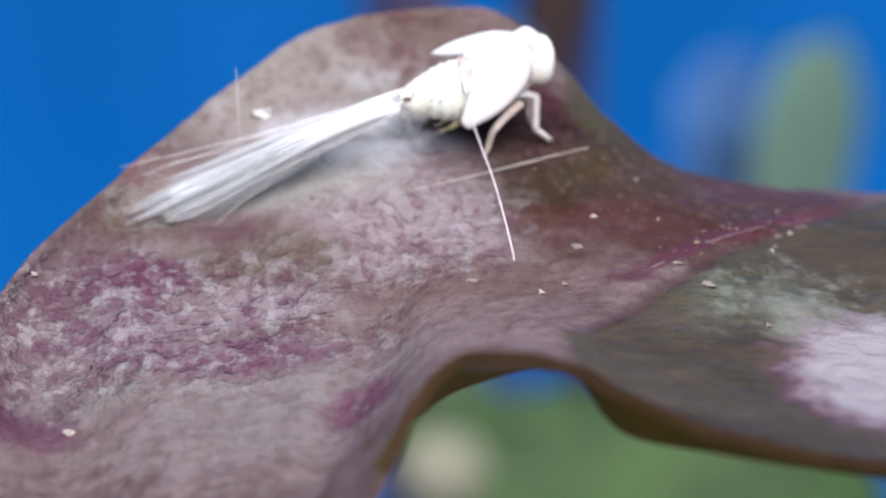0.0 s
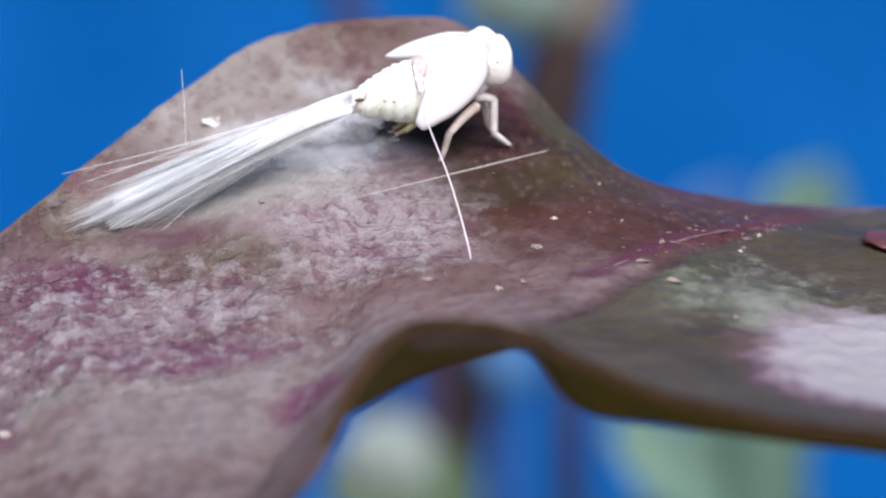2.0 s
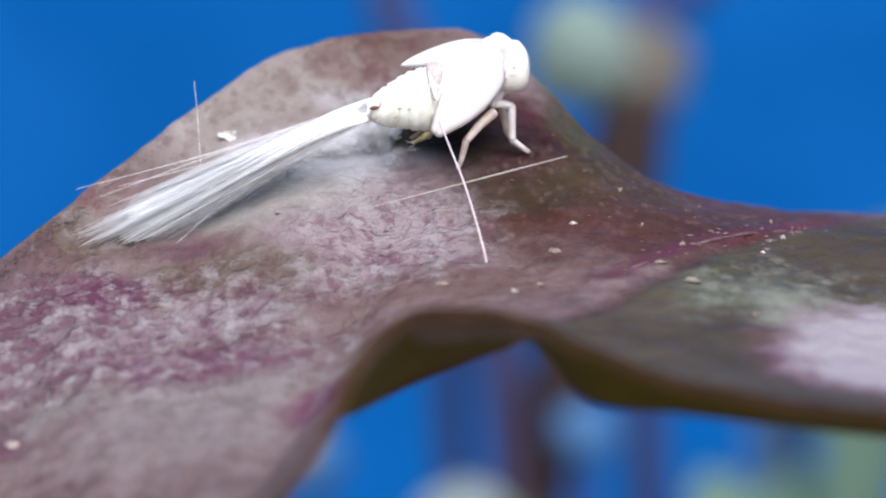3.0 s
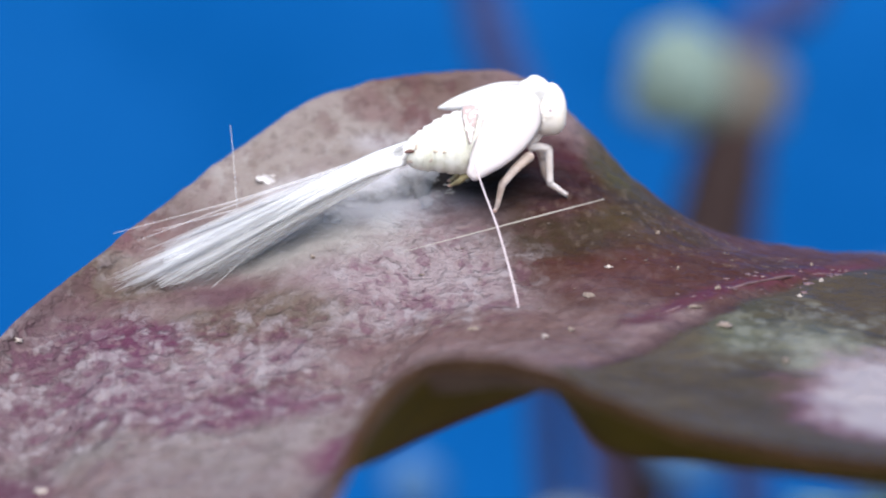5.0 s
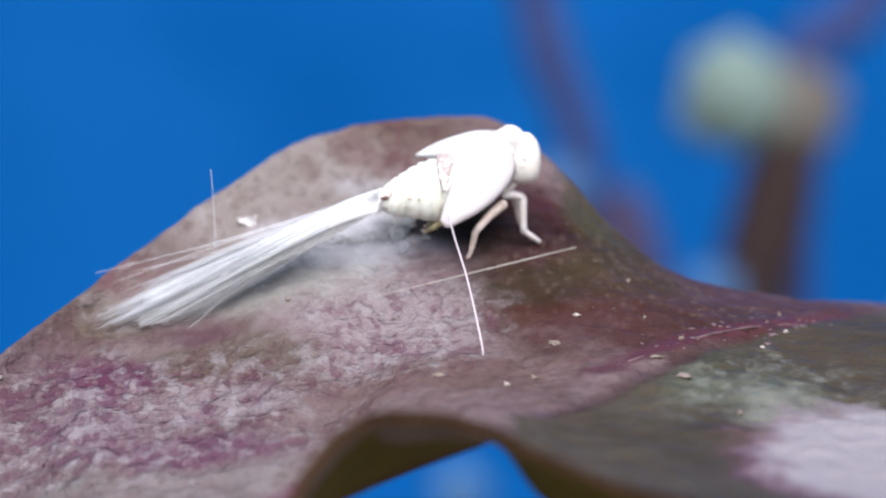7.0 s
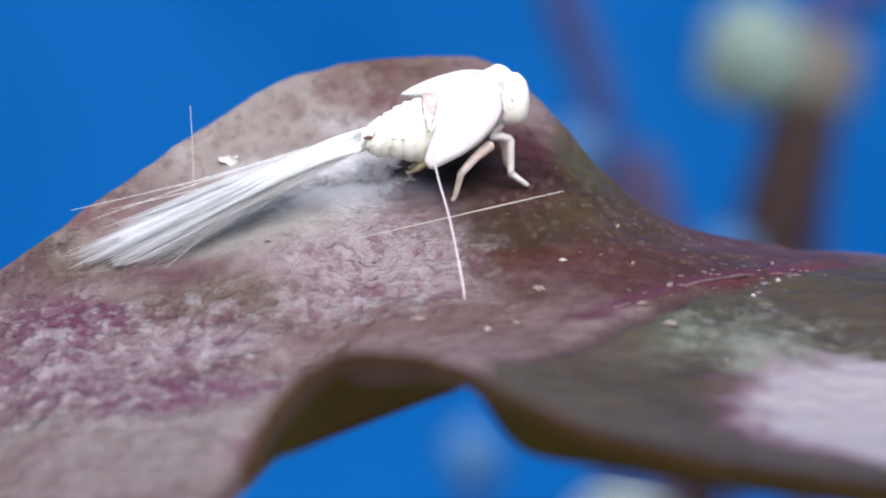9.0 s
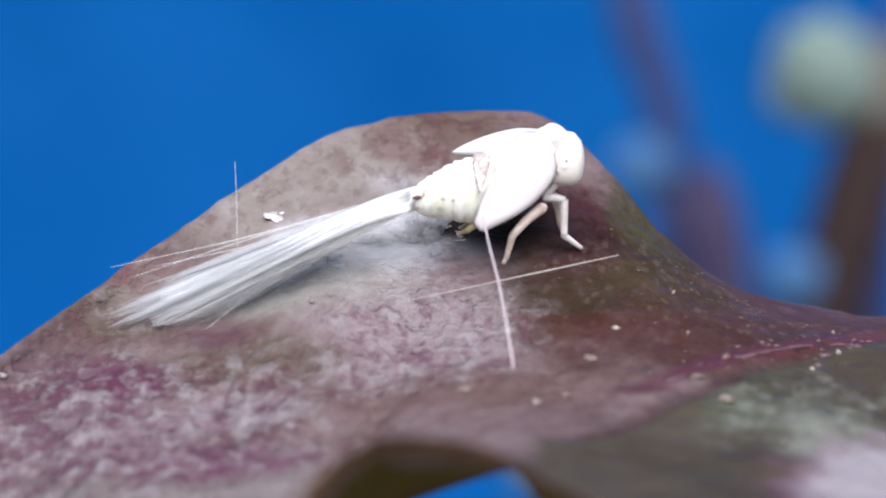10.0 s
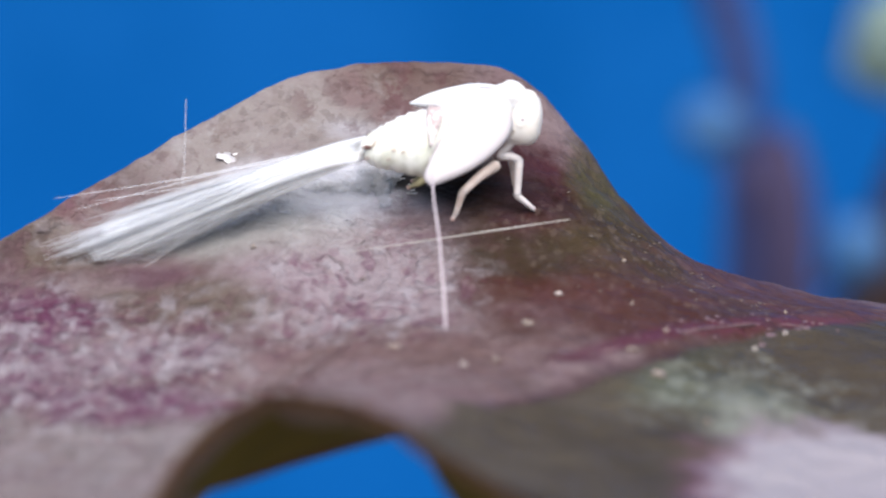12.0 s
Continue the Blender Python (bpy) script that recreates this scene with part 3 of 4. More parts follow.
def build_midrib():
    """A low ridge that runs out of the blade into the stalk."""
    line = ((4.4, -3.1), (5.6, -1.8), (7.0, -0.5), (8.2, 0.7), (9.4, 1.9), (10.8, 3.2), (12.0, 3.8))
    bm = bmesh.new()
    tube(bm, [on_leaf(x, y, -0.096) / 1000 for x, y in line], [0.00003, 0.00009, 0.00014, 0.00017, 0.00018, 0.00014, 0.00005], 12, 90, 0.35, 0.9)
    part("midrib", bm, MIDRIB, blade.parent, "pinkish purple midrib")


build_midrib()

# ---- the insect ----
K = 8.3e-6          # one modelling unit, metres
MID_X, MID_Y = 522, 292


def at(x, y, w=0.0):
    """A place on the insect, fitted to the camera's view: units across and down, w millimetres nearer."""
    return Vector(((x - MID_X) * K, (MID_Y - y) * K, w / 1000))


def build_insect():
    bug = thing("planthopper_nymph", mm(1.40, 4.28, 1.61, 78, 0, 0), "white wax-coated planthopper nymph with long filament tail, standing on leaf", "insect")
    # abdomen: a tapering cone of overlapping rings, creamy below, thick with wax along its back
    cone = [(216, 340, 24, 0.14, 0.48), (240, 334, 42, 0.30, 0.50), (275, 330, 62, 0.46, 0.50), (344, 310, 88, 0.58, 0.42), (393, 303, 102, 0.64, 0.34), (442, 298, 108, 0.66, 0.25), (540, 280, 100, 0.62, 0.05)]

    def station(x):
        for p, q in zip(cone, cone[1:]):
            if x <= q[0]:
                f = (x - p[0]) / (q[0] - p[0])
                return [u + (v - u) * f for u, v in zip(p, q)]
        return cone[-1]

    def on_side(x, y, lift=0.0):
        """On the near flank of the abdomen."""
        _, c, h, d, w = station(x)
        return at(x, y, w + d * math.sqrt(max(0.05, 1 - ((y - c) / h) ** 2)) + lift)

    bm = bmesh.new()
    rings(bm, [(at(x, y, w), h * K, d / 1000) for x, y, h, d, w in cone])
    abdomen = part("abdomen", bm, BELLY, bug, "creamy white ringed abdomen")
    rng = random.Random(11)
    for x, length in ((236, 30), (260, 34), (290, 38), (326, 40), (364, 42), (404, 46)):
        bm = bmesh.new()
        lean = rng.uniform(-0.12, 0.12)
        steps = [(0, -4), (0.25, 2), (0.7, 4.5), (1.0, 1.5)]
        stations = []
        for f, out in steps:
            _, y, h, d, w = station(x + length * f)
            stations.append((at(x + length * f, y, w), (h + out) * K, (d + out * 0.008) / 1000))
        rings(bm, stations, 36, 4)
        for v in bm.verts:
            v.co.x += lean * (v.co.y - stations[0][0].y)
            wave = noise.noise(v.co * 9000 + Vector((x, 0, 0)))
            v.co.x += 3.5 * wave * K
            v.co.y += 3.0 * noise.noise(v.co * 14000) * K
        part("abdomen_ring", bm, BELLY, abdomen)
    # coat of wax over the back, stepped ring by ring, its lower hem ragged
    bm = bmesh.new()
    n, m = 84, 40
    sheet = []
    for i in range(n + 1):
        x = 240 + 196 * i / n
        _, y, h, d, w = station(x)
        step = ((x - 226) % 33) / 33
        row = []
        for j in range(m + 1):
            a = math.radians(-95 + 190 * j / m)
            lump = noise.noise(Vector((x * 0.045, a * 2.6, 3.0))) + 0.6 * noise.noise(Vector((x * 0.11, a * 6.0, 8.0)))
            hem = min(1, 3.4 * (1 - abs(a) / math.radians(95)) + 0.5 * lump) * min(1, 6 * i / n)
            out = -7 + hem * (10 + 7 * (1 - step) + 5 * lump)
            row.append(bm.verts.new(at(x, y - math.cos(a) * (h + out), w + math.sin(a) * (d + out * 0.0075))))
        sheet.append(row)
    for p, q in zip(sheet, sheet[1:]):
        for j in range(m):
            bm.faces.new((p[j], p[j + 1], q[j + 1], q[j]))
    part("wax_coat", bm, SHELL, abdomen, "thick stepped coat of white wax")
    for x, y, sx, sy, turn, mat in ((246, 332, 15, 6, 0.1, RUST), (272, 316, 7, 12, -0.4, TAN), (316, 362, 11, 6, 0.5, TAN), (335, 332, 9, 5, 0.2, TAN), (362, 334, 9, 5, 0.0, TAN), (252, 364, 12, 7, 0.3, TAN)):
        bm = bmesh.new()
        oval(bm, on_side(x, y, 0.10 if mat is RUST else 0.005), sx * 1.15 * K, sy * 1.15 * K, 0.000032, Euler((0, -0.3, turn)), 0.5, 2.0, 2)
        part("tail_plate", bm, mat, abdomen, "small rust-brown plate at the root of the tail" if mat is RUST else "small tan smudge")
    # thorax
    bm = bmesh.new()
    oval(bm, at(555, 222, -0.15), 122 * K, 112 * K, 0.00092, Euler((0, 0.20, 0.35)), 0.03, 2.0, 4)
    thorax = part("thorax", bm, SHELL, bug, "bright white humped thorax")
    bm = bmesh.new()
    oval(bm, at(662, 142, -0.30), 62 * K, 72 * K, 0.00055, Euler((0, 0, -0.3)), 0.02, 2.0)
    part("collar", bm, SHELL, thorax)
    # head: boxy, with a flat face and a squared jaw
    bm = bmesh.new()
    bmesh.ops.create_icosphere(bm, subdivisions=4, radius=1.0)
    for v in bm.verts:
        n = v.co.copy()
        v.co = n / (abs(n.x) ** 3.4 + abs(n.y) ** 3.4 + abs(n.z) ** 2.6) ** (1 / 3.2)
        y = v.co.y
        v.co.x = v.co.x * (0.98 - 0.10 * max(0, y)) + 0.10 * (1 - y * y) - 0.16 * max(0, y) ** 2
        v.co = at(729, 178, -0.52) + Vector((v.co.x * 60 * K, y * 92 * K, v.co.z * (84 - 14 * abs(y)) * K))
        v.co += Vector((1, 1, 0)) * noise.noise(v.co * 5000) * 2.5 * K
    head = part("head", bm, HEAD, bug, "boxy creamy white head, faintly pink")
    bm = bmesh.new()
    oval(bm, at(688, 118, -0.42), 60 * K, 54 * K, 82 * K, Euler((0, 0, -0.45)), 0.10, 1.6, 4)
    part("crown", bm, SHELL, head)
    bm = bmesh.new()
    tube(bm, [at(742, 100, -0.02), at(722, 136, 0.13), at(704, 180, 0.14), at(708, 228, 0.10)], [6 * K, 9 * K, 9 * K, 5 * K], 10, 16, 0.6)
    part("cheek_ridge", bm, HEAD, head)
    for w in (0.06, -1.10):
        bm = bmesh.new()
        oval(bm, at(731, 190, w), 26 * K, 32 * K, 13 * K, fine=3)
        eye = part("eye", bm, HEAD, head)
        bm = bmesh.new()
        oval(bm, at(735, 187, w + math.copysign(0.10, w)), 6 * K, 7 * K, 4 * K, fine=2)
        part("pupil", bm, EYE, eye, "tiny pinkish grey eye spot")
    bm = bmesh.new()
    tube(bm, [at(706, 256, -0.5), at(690, 280, -0.48), at(664, 306, -0.45)], [16 * K, 13 * K, 6 * K], 10)
    part("beak", bm, PALE_LEG, head)

    # wing pads
    def pad(left, right, bulge, label, name="wing_pad", material=SHELL, under=-0.35, parent=bug):
        bm = bmesh.new()
        n, m = 26, 16
        faces = []
        for sign in (1, under):
            rows = []
            for i in range(n + 1):
                u = i / n
                a, b = spline(left, u), spline(right, u)
                row = []
                for j in range(m + 1):
                    q = j / m
                    p = a.lerp(b, q)
                    arch = math.sqrt(max(0, 1 - (2 * q - 1) ** 2)) * math.sqrt(max(0, 1 - (2 * u - 1) ** 6))
                    p.z += sign * bulge / 1000 * arch
                    row.append(bm.verts.new(p))
                rows.append(row)
            for i in range(n):
                for j in range(m):
                    quad = (rows[i][j], rows[i + 1][j], rows[i + 1][j + 1], rows[i][j + 1])
                    bm.faces.new(quad if sign > 0 else quad[::-1])
        bmesh.ops.remove_doubles(bm, verts=bm.verts, dist=0.2 * K)
        return part(name, bm, material, parent, label)

    pad([at(585, 92, 0.05), at(532, 152, 0.46), at(488, 236, 0.66), at(465, 308, 0.86), at(449, 372, 1.08), at(442, 408, 1.1), at(462, 432, 1.1)],
        [at(652, 92, -0.15), at(700, 165, 0.05), at(700, 243, 0.28), at(648, 318, 0.55), at(580, 376, 0.82), at(518, 412, 1.0), at(474, 434, 1.1)], 0.26, "broad white wing pad on the near side, faintly pink", "wing_pad", PAD)
    pad([at(650, 82, -0.55), at(560, 82, -0.75), at(470, 106, -0.9), at(395, 138, -0.98), at(343, 170, -1.0)],
        [at(650, 140, -0.2), at(560, 158, -0.35), at(470, 172, -0.65), at(400, 180, -0.9), at(345, 176, -1.0)], 0.16, "narrow pointed white wing pad on the far side")

    pad([at(426, 174, 0.70), at(428, 216, 0.92), at(438, 262, 1.00), at(451, 308, 1.04)],
        [at(482, 174, 0.84), at(480, 222, 0.98), at(469, 262, 1.03), at(459, 308, 1.06)], 0.06, "strip of pinkish bare skin behind the wing pad", "bare_strip", LATTICE, -0.5, thorax)

    # legs: thigh, shin, foot
    def leg(name, points, radii, label="", material=LEG):
        top = None
        for seg, (a, b), (ra, rb) in zip(("thigh", "shin", "foot"), zip(points, points[1:]), zip(radii, radii[1:])):
            bm = bmesh.new()
            mid = (a + b) / 2 + Vector((0, ra * 0.35 * K if seg == "thigh" else 0, 0))
            tube(bm, [a, mid, b], [ra * K, (ra + rb) / 2 * K, rb * K], 12, 10)
            oval(bm, b, rb * K, rb * K, rb * K, fine=2)
            oval(bm, a, ra * K, ra * K, ra * K, fine=2)
            if top is None:
                top = part(name, bm, material, bug, label)
            else:
                part(seg, bm, material, top)
        bm = bmesh.new()
        oval(bm, points[-1], 9 * K, 7 * K, 8 * K, fine=2)
        part("claw", bm, CLAW, top)

    leg("front_leg", [at(672, 314, -0.5), at(733, 319, -0.55), at(737, 438, -0.7), at(795, 477, -1.0)], [15, 14, 12, 8], "pale pinkish white leg", PALE_LEG)
    leg("middle_leg", [at(660, 348, 0.1), at(567, 444, 0.35), at(549, 520, 0.12), at(541, 536, 0.1)], [19, 13, 9, 6], "pale tan leg")
    leg("hind_leg", [at(468, 402, 0.2), at(418, 432, 0.35), at(398, 442, 0.2), at(386, 448, 0.1)], [15, 11, 7, 5], "dull olive leg", OLIVE_LEG)
    leg("far_front_leg", [at(690, 300, -0.9), at(712, 350, -1.2), at(720, 402, -1.4), at(736, 428, -1.6)], [16, 13, 10, 7])
    leg("far_hind_leg", [at(470, 380, -0.3), at(420, 400, -0.7), at(400, 420, -0.8), at(385, 428, -0.9)], [14, 11, 8, 6], "", OLIVE_LEG)

    # tail of wax filaments
    bm = bmesh.new()
    oval(bm, at(232, 335, 0.56), 24 * K, 43 * K, 0.00030, Euler((0, 0, -0.45)), 0.30, 1.8, 4)
    part("tail_collar", bm, SHELL, abdomen, "collar of white wax round the tail root")
    rng = random.Random(4)

    def tuft(clumps, share, spread, thick):
        """Filaments that leave one root and gather into clumps with ragged tips."""
        bm = bmesh.new()
        for x, y, w, loose in clumps:
            tip = at(x, y, w)
            for i in range(share):
                a0, r0 = rng.uniform(0, 6.283), math.sqrt(rng.random())
                start = at(228, 338 + 38 * math.sin(a0) * r0, 0.58 + 0.24 * math.cos(a0) * r0)
                end = tip + Vector((rng.gauss(0, spread), rng.gauss(0, spread * 0.55), rng.gauss(0, 20))) * K * loose
                end = start.lerp(end, rng.uniform(0.93, 1.01) if rng.random() < 0.75 else rng.uniform(0.75, 1.0))
                bow = Vector((0, 3 + rng.gauss(0, 4), rng.gauss(0, 7))) * K
                k = thick * rng.uniform(0.75, 1.2) * K
                tube(bm, [start, start.lerp(end, 0.3) + bow, start.lerp(end, 0.65) + bow, end], [k, k, 0.85 * k, 0.4 * k], 4, 7)
        return bm

    dense = [(-590, 655, 0.36, 1.0), (-640, 690, 0.38, 1.0), (-690, 728, 0.56, 0.9), (-765, 776, 1.01, 0.8), (-748, 806, 1.35, 0.8), (-690, 792, 1.25, 0.9), (-640, 770, 1.06, 1.0), (-600, 735, 0.72, 1.0), (-560, 700, 0.40, 1.0), (-660, 750, 0.83, 1.0), (-615, 800, 1.40, 0.8)]
    tail = part("tail_tuft", tuft(dense, 40, 19, 1.9), FILAMENT, bug, "fan of straight silky white wax filaments")
    thin = [(-640, 806, 1.44, 0.8), (-535, 808, 1.56, 0.8), (-560, 800, 1.45, 0.8), (-420, 762, 1.17, 1.0), (-470, 790, 1.43, 0.9), (-330, 716, 0.76, 1.2), (-460, 604, 0.34, 1.3), (-560, 640, 0.32, 1.1), (-500, 720, 0.65, 1.2)]
    part("tail_veil", tuft(thin, 17, 15, 1.8), FAINT, tail, "loose half-transparent filaments")
    pad([at(234, 294, 0.58), at(120, 334, 0.56), at(1, 390, 0.53), at(-130, 454, 0.49), at(-260, 522, 0.45), at(-400, 592, 0.44), at(-520, 648, 0.50), at(-600, 690, 0.62)],
        [at(234, 380, 0.80), at(120, 416, 0.86), at(1, 468, 0.90), at(-130, 528, 0.94), at(-260, 594, 0.96), at(-400, 660, 0.98), at(-520, 706, 0.96), at(-606, 716, 0.80)], 0.16,
        "dense white heart of the tail", "tail_core", CORE, -0.25, tail)
    pad([at(226, 372, 0.74), at(120, 410, 0.80), at(1, 460, 0.84), at(-195, 542, 0.88), at(-391, 638, 0.92), at(-560, 716, 0.95), at(-640, 768, 1.06)],
        [at(226, 386, 0.84), at(120, 440, 0.94), at(1, 508, 1.04), at(-195, 602, 1.14), at(-391, 714, 1.24), at(-500, 774, 1.42), at(-600, 800, 1.45)], 0.03,
        "half-transparent silky lower part of the tail", "tail_sheet", SHEET, -0.6, tail)
    pad([at(180, 314, 0.55), at(1, 384, 0.50), at(-195, 462, 0.44), at(-391, 548, 0.38), at(-500, 604, 0.34)],
        [at(180, 322, 0.55), at(1, 396, 0.50), at(-195, 492, 0.46), at(-391, 586, 0.40), at(-540, 656, 0.36)], 0.02,
        "half-transparent silky upper edge of the tail", "tail_sheet", SHEET, -0.6, tail)
    strays = (((200, 320, 0.50), (-250, 470, 0.40), (-782, 614, 0.30)), ((180, 330, 0.50), (-200, 500, 0.40), (-560, 640, 0.30)),
              ((200, 350, 0.70), (-150, 560, 0.80), (-430, 800, 1.50)), ((180, 352, 0.70), (-100, 570, 0.80), (-330, 720, 0.80)),
              ((190, 325, 0.50), (-220, 490, 0.35), (-640, 605, 0.30)), ((200, 322, 0.50), (-230, 466, 0.40), (-700, 640, 0.30)),
              ((190, 318, 0.50), (-120, 424, 0.40), (-420, 520, 0.30)), ((190, 352, 0.80), (-60, 520, 0.90), (-260, 660, 0.90)))
    for s in strays:
        bm = bmesh.new()
        tube(bm, [at(*p) for p in s], [2.4 * K, 2.6 * K, 1.5 * K], 6, 14)
        part("stray_filament", bm, STRAY, tail)
    bm = bmesh.new()
    tube(bm, [at(-352, 530, 0.55), at(-362, 380, 0.5), at(-375, 240, 0.45)], [1.7 * K, 1.8 * K, 1.5 * K], 6, 14)
    part("stray_filament", bm, STRAY, tail, "faint filament standing straight up")
    # long filament from the near wing tip down to the leaf
    bm = bmesh.new()
    tube(bm, [at(470, 378, 1.36), at(498, 468, 2.5), at(538, 582, 3.45), at(570, 696, 4.25), at(600, 820, 4.95), at(606, 858, 5.15)], [3.2 * K, 3.5 * K, 3.6 * K, 3.6 * K, 3.8 * K, 3.0 * K], 8, 40)
    part("long_filament", bm, PINK_WAX, bug, "single long wax filament reaching down to the leaf")


build_insect()


# ---- small things on the leaf ----
def build_hair():
    hair = thing("fine_hair", mm(0, 0, 0), "fine white hair lying across the leaf", "hair")
    a, b = Vector((-1.05, 2.60, -1.30)), Vector((4.73, 3.87, -0.02))
    pts = []
    rise = max(0.0, *[(on_leaf(*a.lerp(b, k / 20).xy, 0.03).z - a.lerp(b, k / 20).z) for k in range(4, 17)])
    for k in range(9):
        p = a.lerp(b, k / 8)
        p.z += rise * min(1, 5 * (k / 8) * (1 - k / 8))
        pts.append(p / 1000)
    bm = bmesh.new()
    tube(bm, pts, [0.00001, 0.000018, 0.000024, 0.000028, 0.000018], 6, 30)
    part("strand", bm, FAINT_HAIR, hair)


def build_wax_litter():
    """Curls and fluff of wax shed under the abdomen."""
    rng = random.Random(21)
    for k in range(9):
        x, y = rng.uniform(-0.5, 1.0), rng.uniform(5.0, 5.9)
        p = on_leaf(x, y, 0.05)
        curl = thing("wax_curl", mm(p.x, p.y, p.z), "tiny grey curl of shed wax on the leaf", "wax curl", "wax curls under the insect")
        bm = bmesh.new()
        r, turn = rng.uniform(0.07, 0.14), rng.uniform(0, 6.28)
        pts = [Vector((math.cos(turn + a) * r, math.sin(turn + a) * r * 0.8, 0.03 * a * math.sin(turn))) / 1000 for a in (0, 0.9, 1.8, 2.7, 3.6)]
        tube(bm, pts, [0.000012, 0.00002, 0.00002, 0.00002, 0.00001], 6, 16)
        part("strand", bm, CURL, curl)
    base = on_leaf(-1.1, 5.0)
    fluff = thing("wax_fluff", mm(base.x, base.y, base.z), "loose whitish fluff of wax under the tail", "wax fluff", kind="stuff")
    bm = bmesh.new()
    for k in range(420):
        x, y = rng.gauss(-0.6, 0.62), rng.gauss(0.1, 0.42)
        p = on_leaf(base.x + x, base.y + y, rng.uniform(0.02, 0.5) * rng.random() ** 0.5) - base
        d = Vector((rng.uniform(-1, 1), rng.uniform(-1, 1), rng.uniform(-0.3, 0.5))).normalized() * rng.uniform(0.08, 0.22)
        tube(bm, [(p - d) / 1000, (p + Vector((0, 0, 0.03))) / 1000, (p + d) / 1000], [0.000005, 0.000008, 0.000004], 4, 4)
    for k in range(2200):
        q = rng.random()
        x, y = -0.2 - 4.8 * q + rng.gauss(0, 0.3), 0.1 - 1.5 * q + rng.gauss(0, 0.35)
        p = on_leaf(base.x + x, base.y + y, rng.uniform(0.01, 0.15)) - base
        d = Vector((rng.uniform(-1, 0.6), rng.uniform(-0.6, 0.6), rng.uniform(-0.2, 0.3))).normalized() * rng.uniform(0.08, 0.2)
        tube(bm, [(p - d) / 1000, (p + d) / 1000], [0.000006, 0.000004], 4, 2)
    part("fibres", bm, FLUFF, fluff)
    bm = bmesh.new()
    for k in range(34):
        x, y = 0.36 + rng.gauss(0, 0.24), 0.30 + rng.gauss(0, 0.26)
        r = rng.uniform(0.10, 0.22)
        p = on_leaf(base.x + x, base.y + y, rng.uniform(0.12, 0.62)) - base
        oval(bm, p / 1000, r * 1.2 / 1000, r / 1000, r * 0.9 / 1000, Euler((0, 0, rng.uniform(0, 3))), 0.7, 2.4, 3)
    for k in range(26):
        q = rng.random()
        p = on_leaf(base.x - 0.1 - 2.6 * q + rng.gauss(0, 0.15), base.y + 0.35 - 0.95 * q + rng.gauss(0, 0.2), 0.05) - base
        r = rng.uniform(0.14, 0.30)
        oval(bm, p / 1000, r * 1.5 / 1000, r / 1000, r * 0.45 / 1000, Euler((0, 0, rng.uniform(0, 3))), 0.7, 2.2, 3)
    part("puff", bm, PUFF, fluff, "denser whitish puff of wax wool")


# place on the leaf, length along x, depth along y (millimetres)
CRUMBS = ((4.74, 1.62, 0.30, 0.20), (10.02, 0.63, 0.20, 0.26), (0.88, -2.17, 0.46, 0.30), (10.84, 4.44, 0.16, 0.22), (-11.75, -0.05, 0.34, 0.40),
          (-10.27, -6.39, 0.50, 0.55), (4.08, -0.05, 0.40, 0.50), (10.82, 2.06, 0.22, 0.24), (6.30, 4.08, 0.16, 0.16), (6.70, 1.64, 0.14, 0.14), (7.68, 0.22, 0.28, 0.16),
          (8.95, -5.04, 0.26, 0.40), (2.76, -3.2, 0.28, 0.40), (3.5, -2.3, 0.30, 0.40), (-3.66, 2.5, 0.26, 0.30))
SCARS = ((7.60, -2.48, 0.72, 0.50), (6.89, -1.30, 0.66, 0.24))


WHITE_ONES = (0, 1, 4, 5, 7, 12)


def build_crumbs():
    for i, (x, y, length, depth) in enumerate(CRUMBS + SCARS):
        p = on_leaf(x, y)
        bm = bmesh.new()
        rng = random.Random(i)
        scale_of = rng.uniform(0.7, 0.95)
        oval(bm, (0, 0, 0), scale_of * length / 2900, scale_of * depth / 2900, 0.00006, Euler((0.12, 0, rng.uniform(-0.6, 0.6))), 1.7, 2.6 + i * 0.07, 2)
        scar = i >= len(CRUMBS)
        ob = new("wax_patch" if scar else "wax_crumb", mesh_of(bm, "wax_crumb", CRUMB if i in WHITE_ONES else DULL_CRUMB))
        ob.matrix_world = mm(p.x, p.y, p.z + 0.015)
        if scar:
            tagged(ob, "long pale patch of dried wax on the leaf", "wax patch", "wax patches on the leaf")
        else:
            tagged(ob, "small whitish crumb of wax stuck to the leaf" if i in WHITE_ONES else "small dull tan crumb stuck to the leaf", "crumb", "wax crumbs on the leaf")


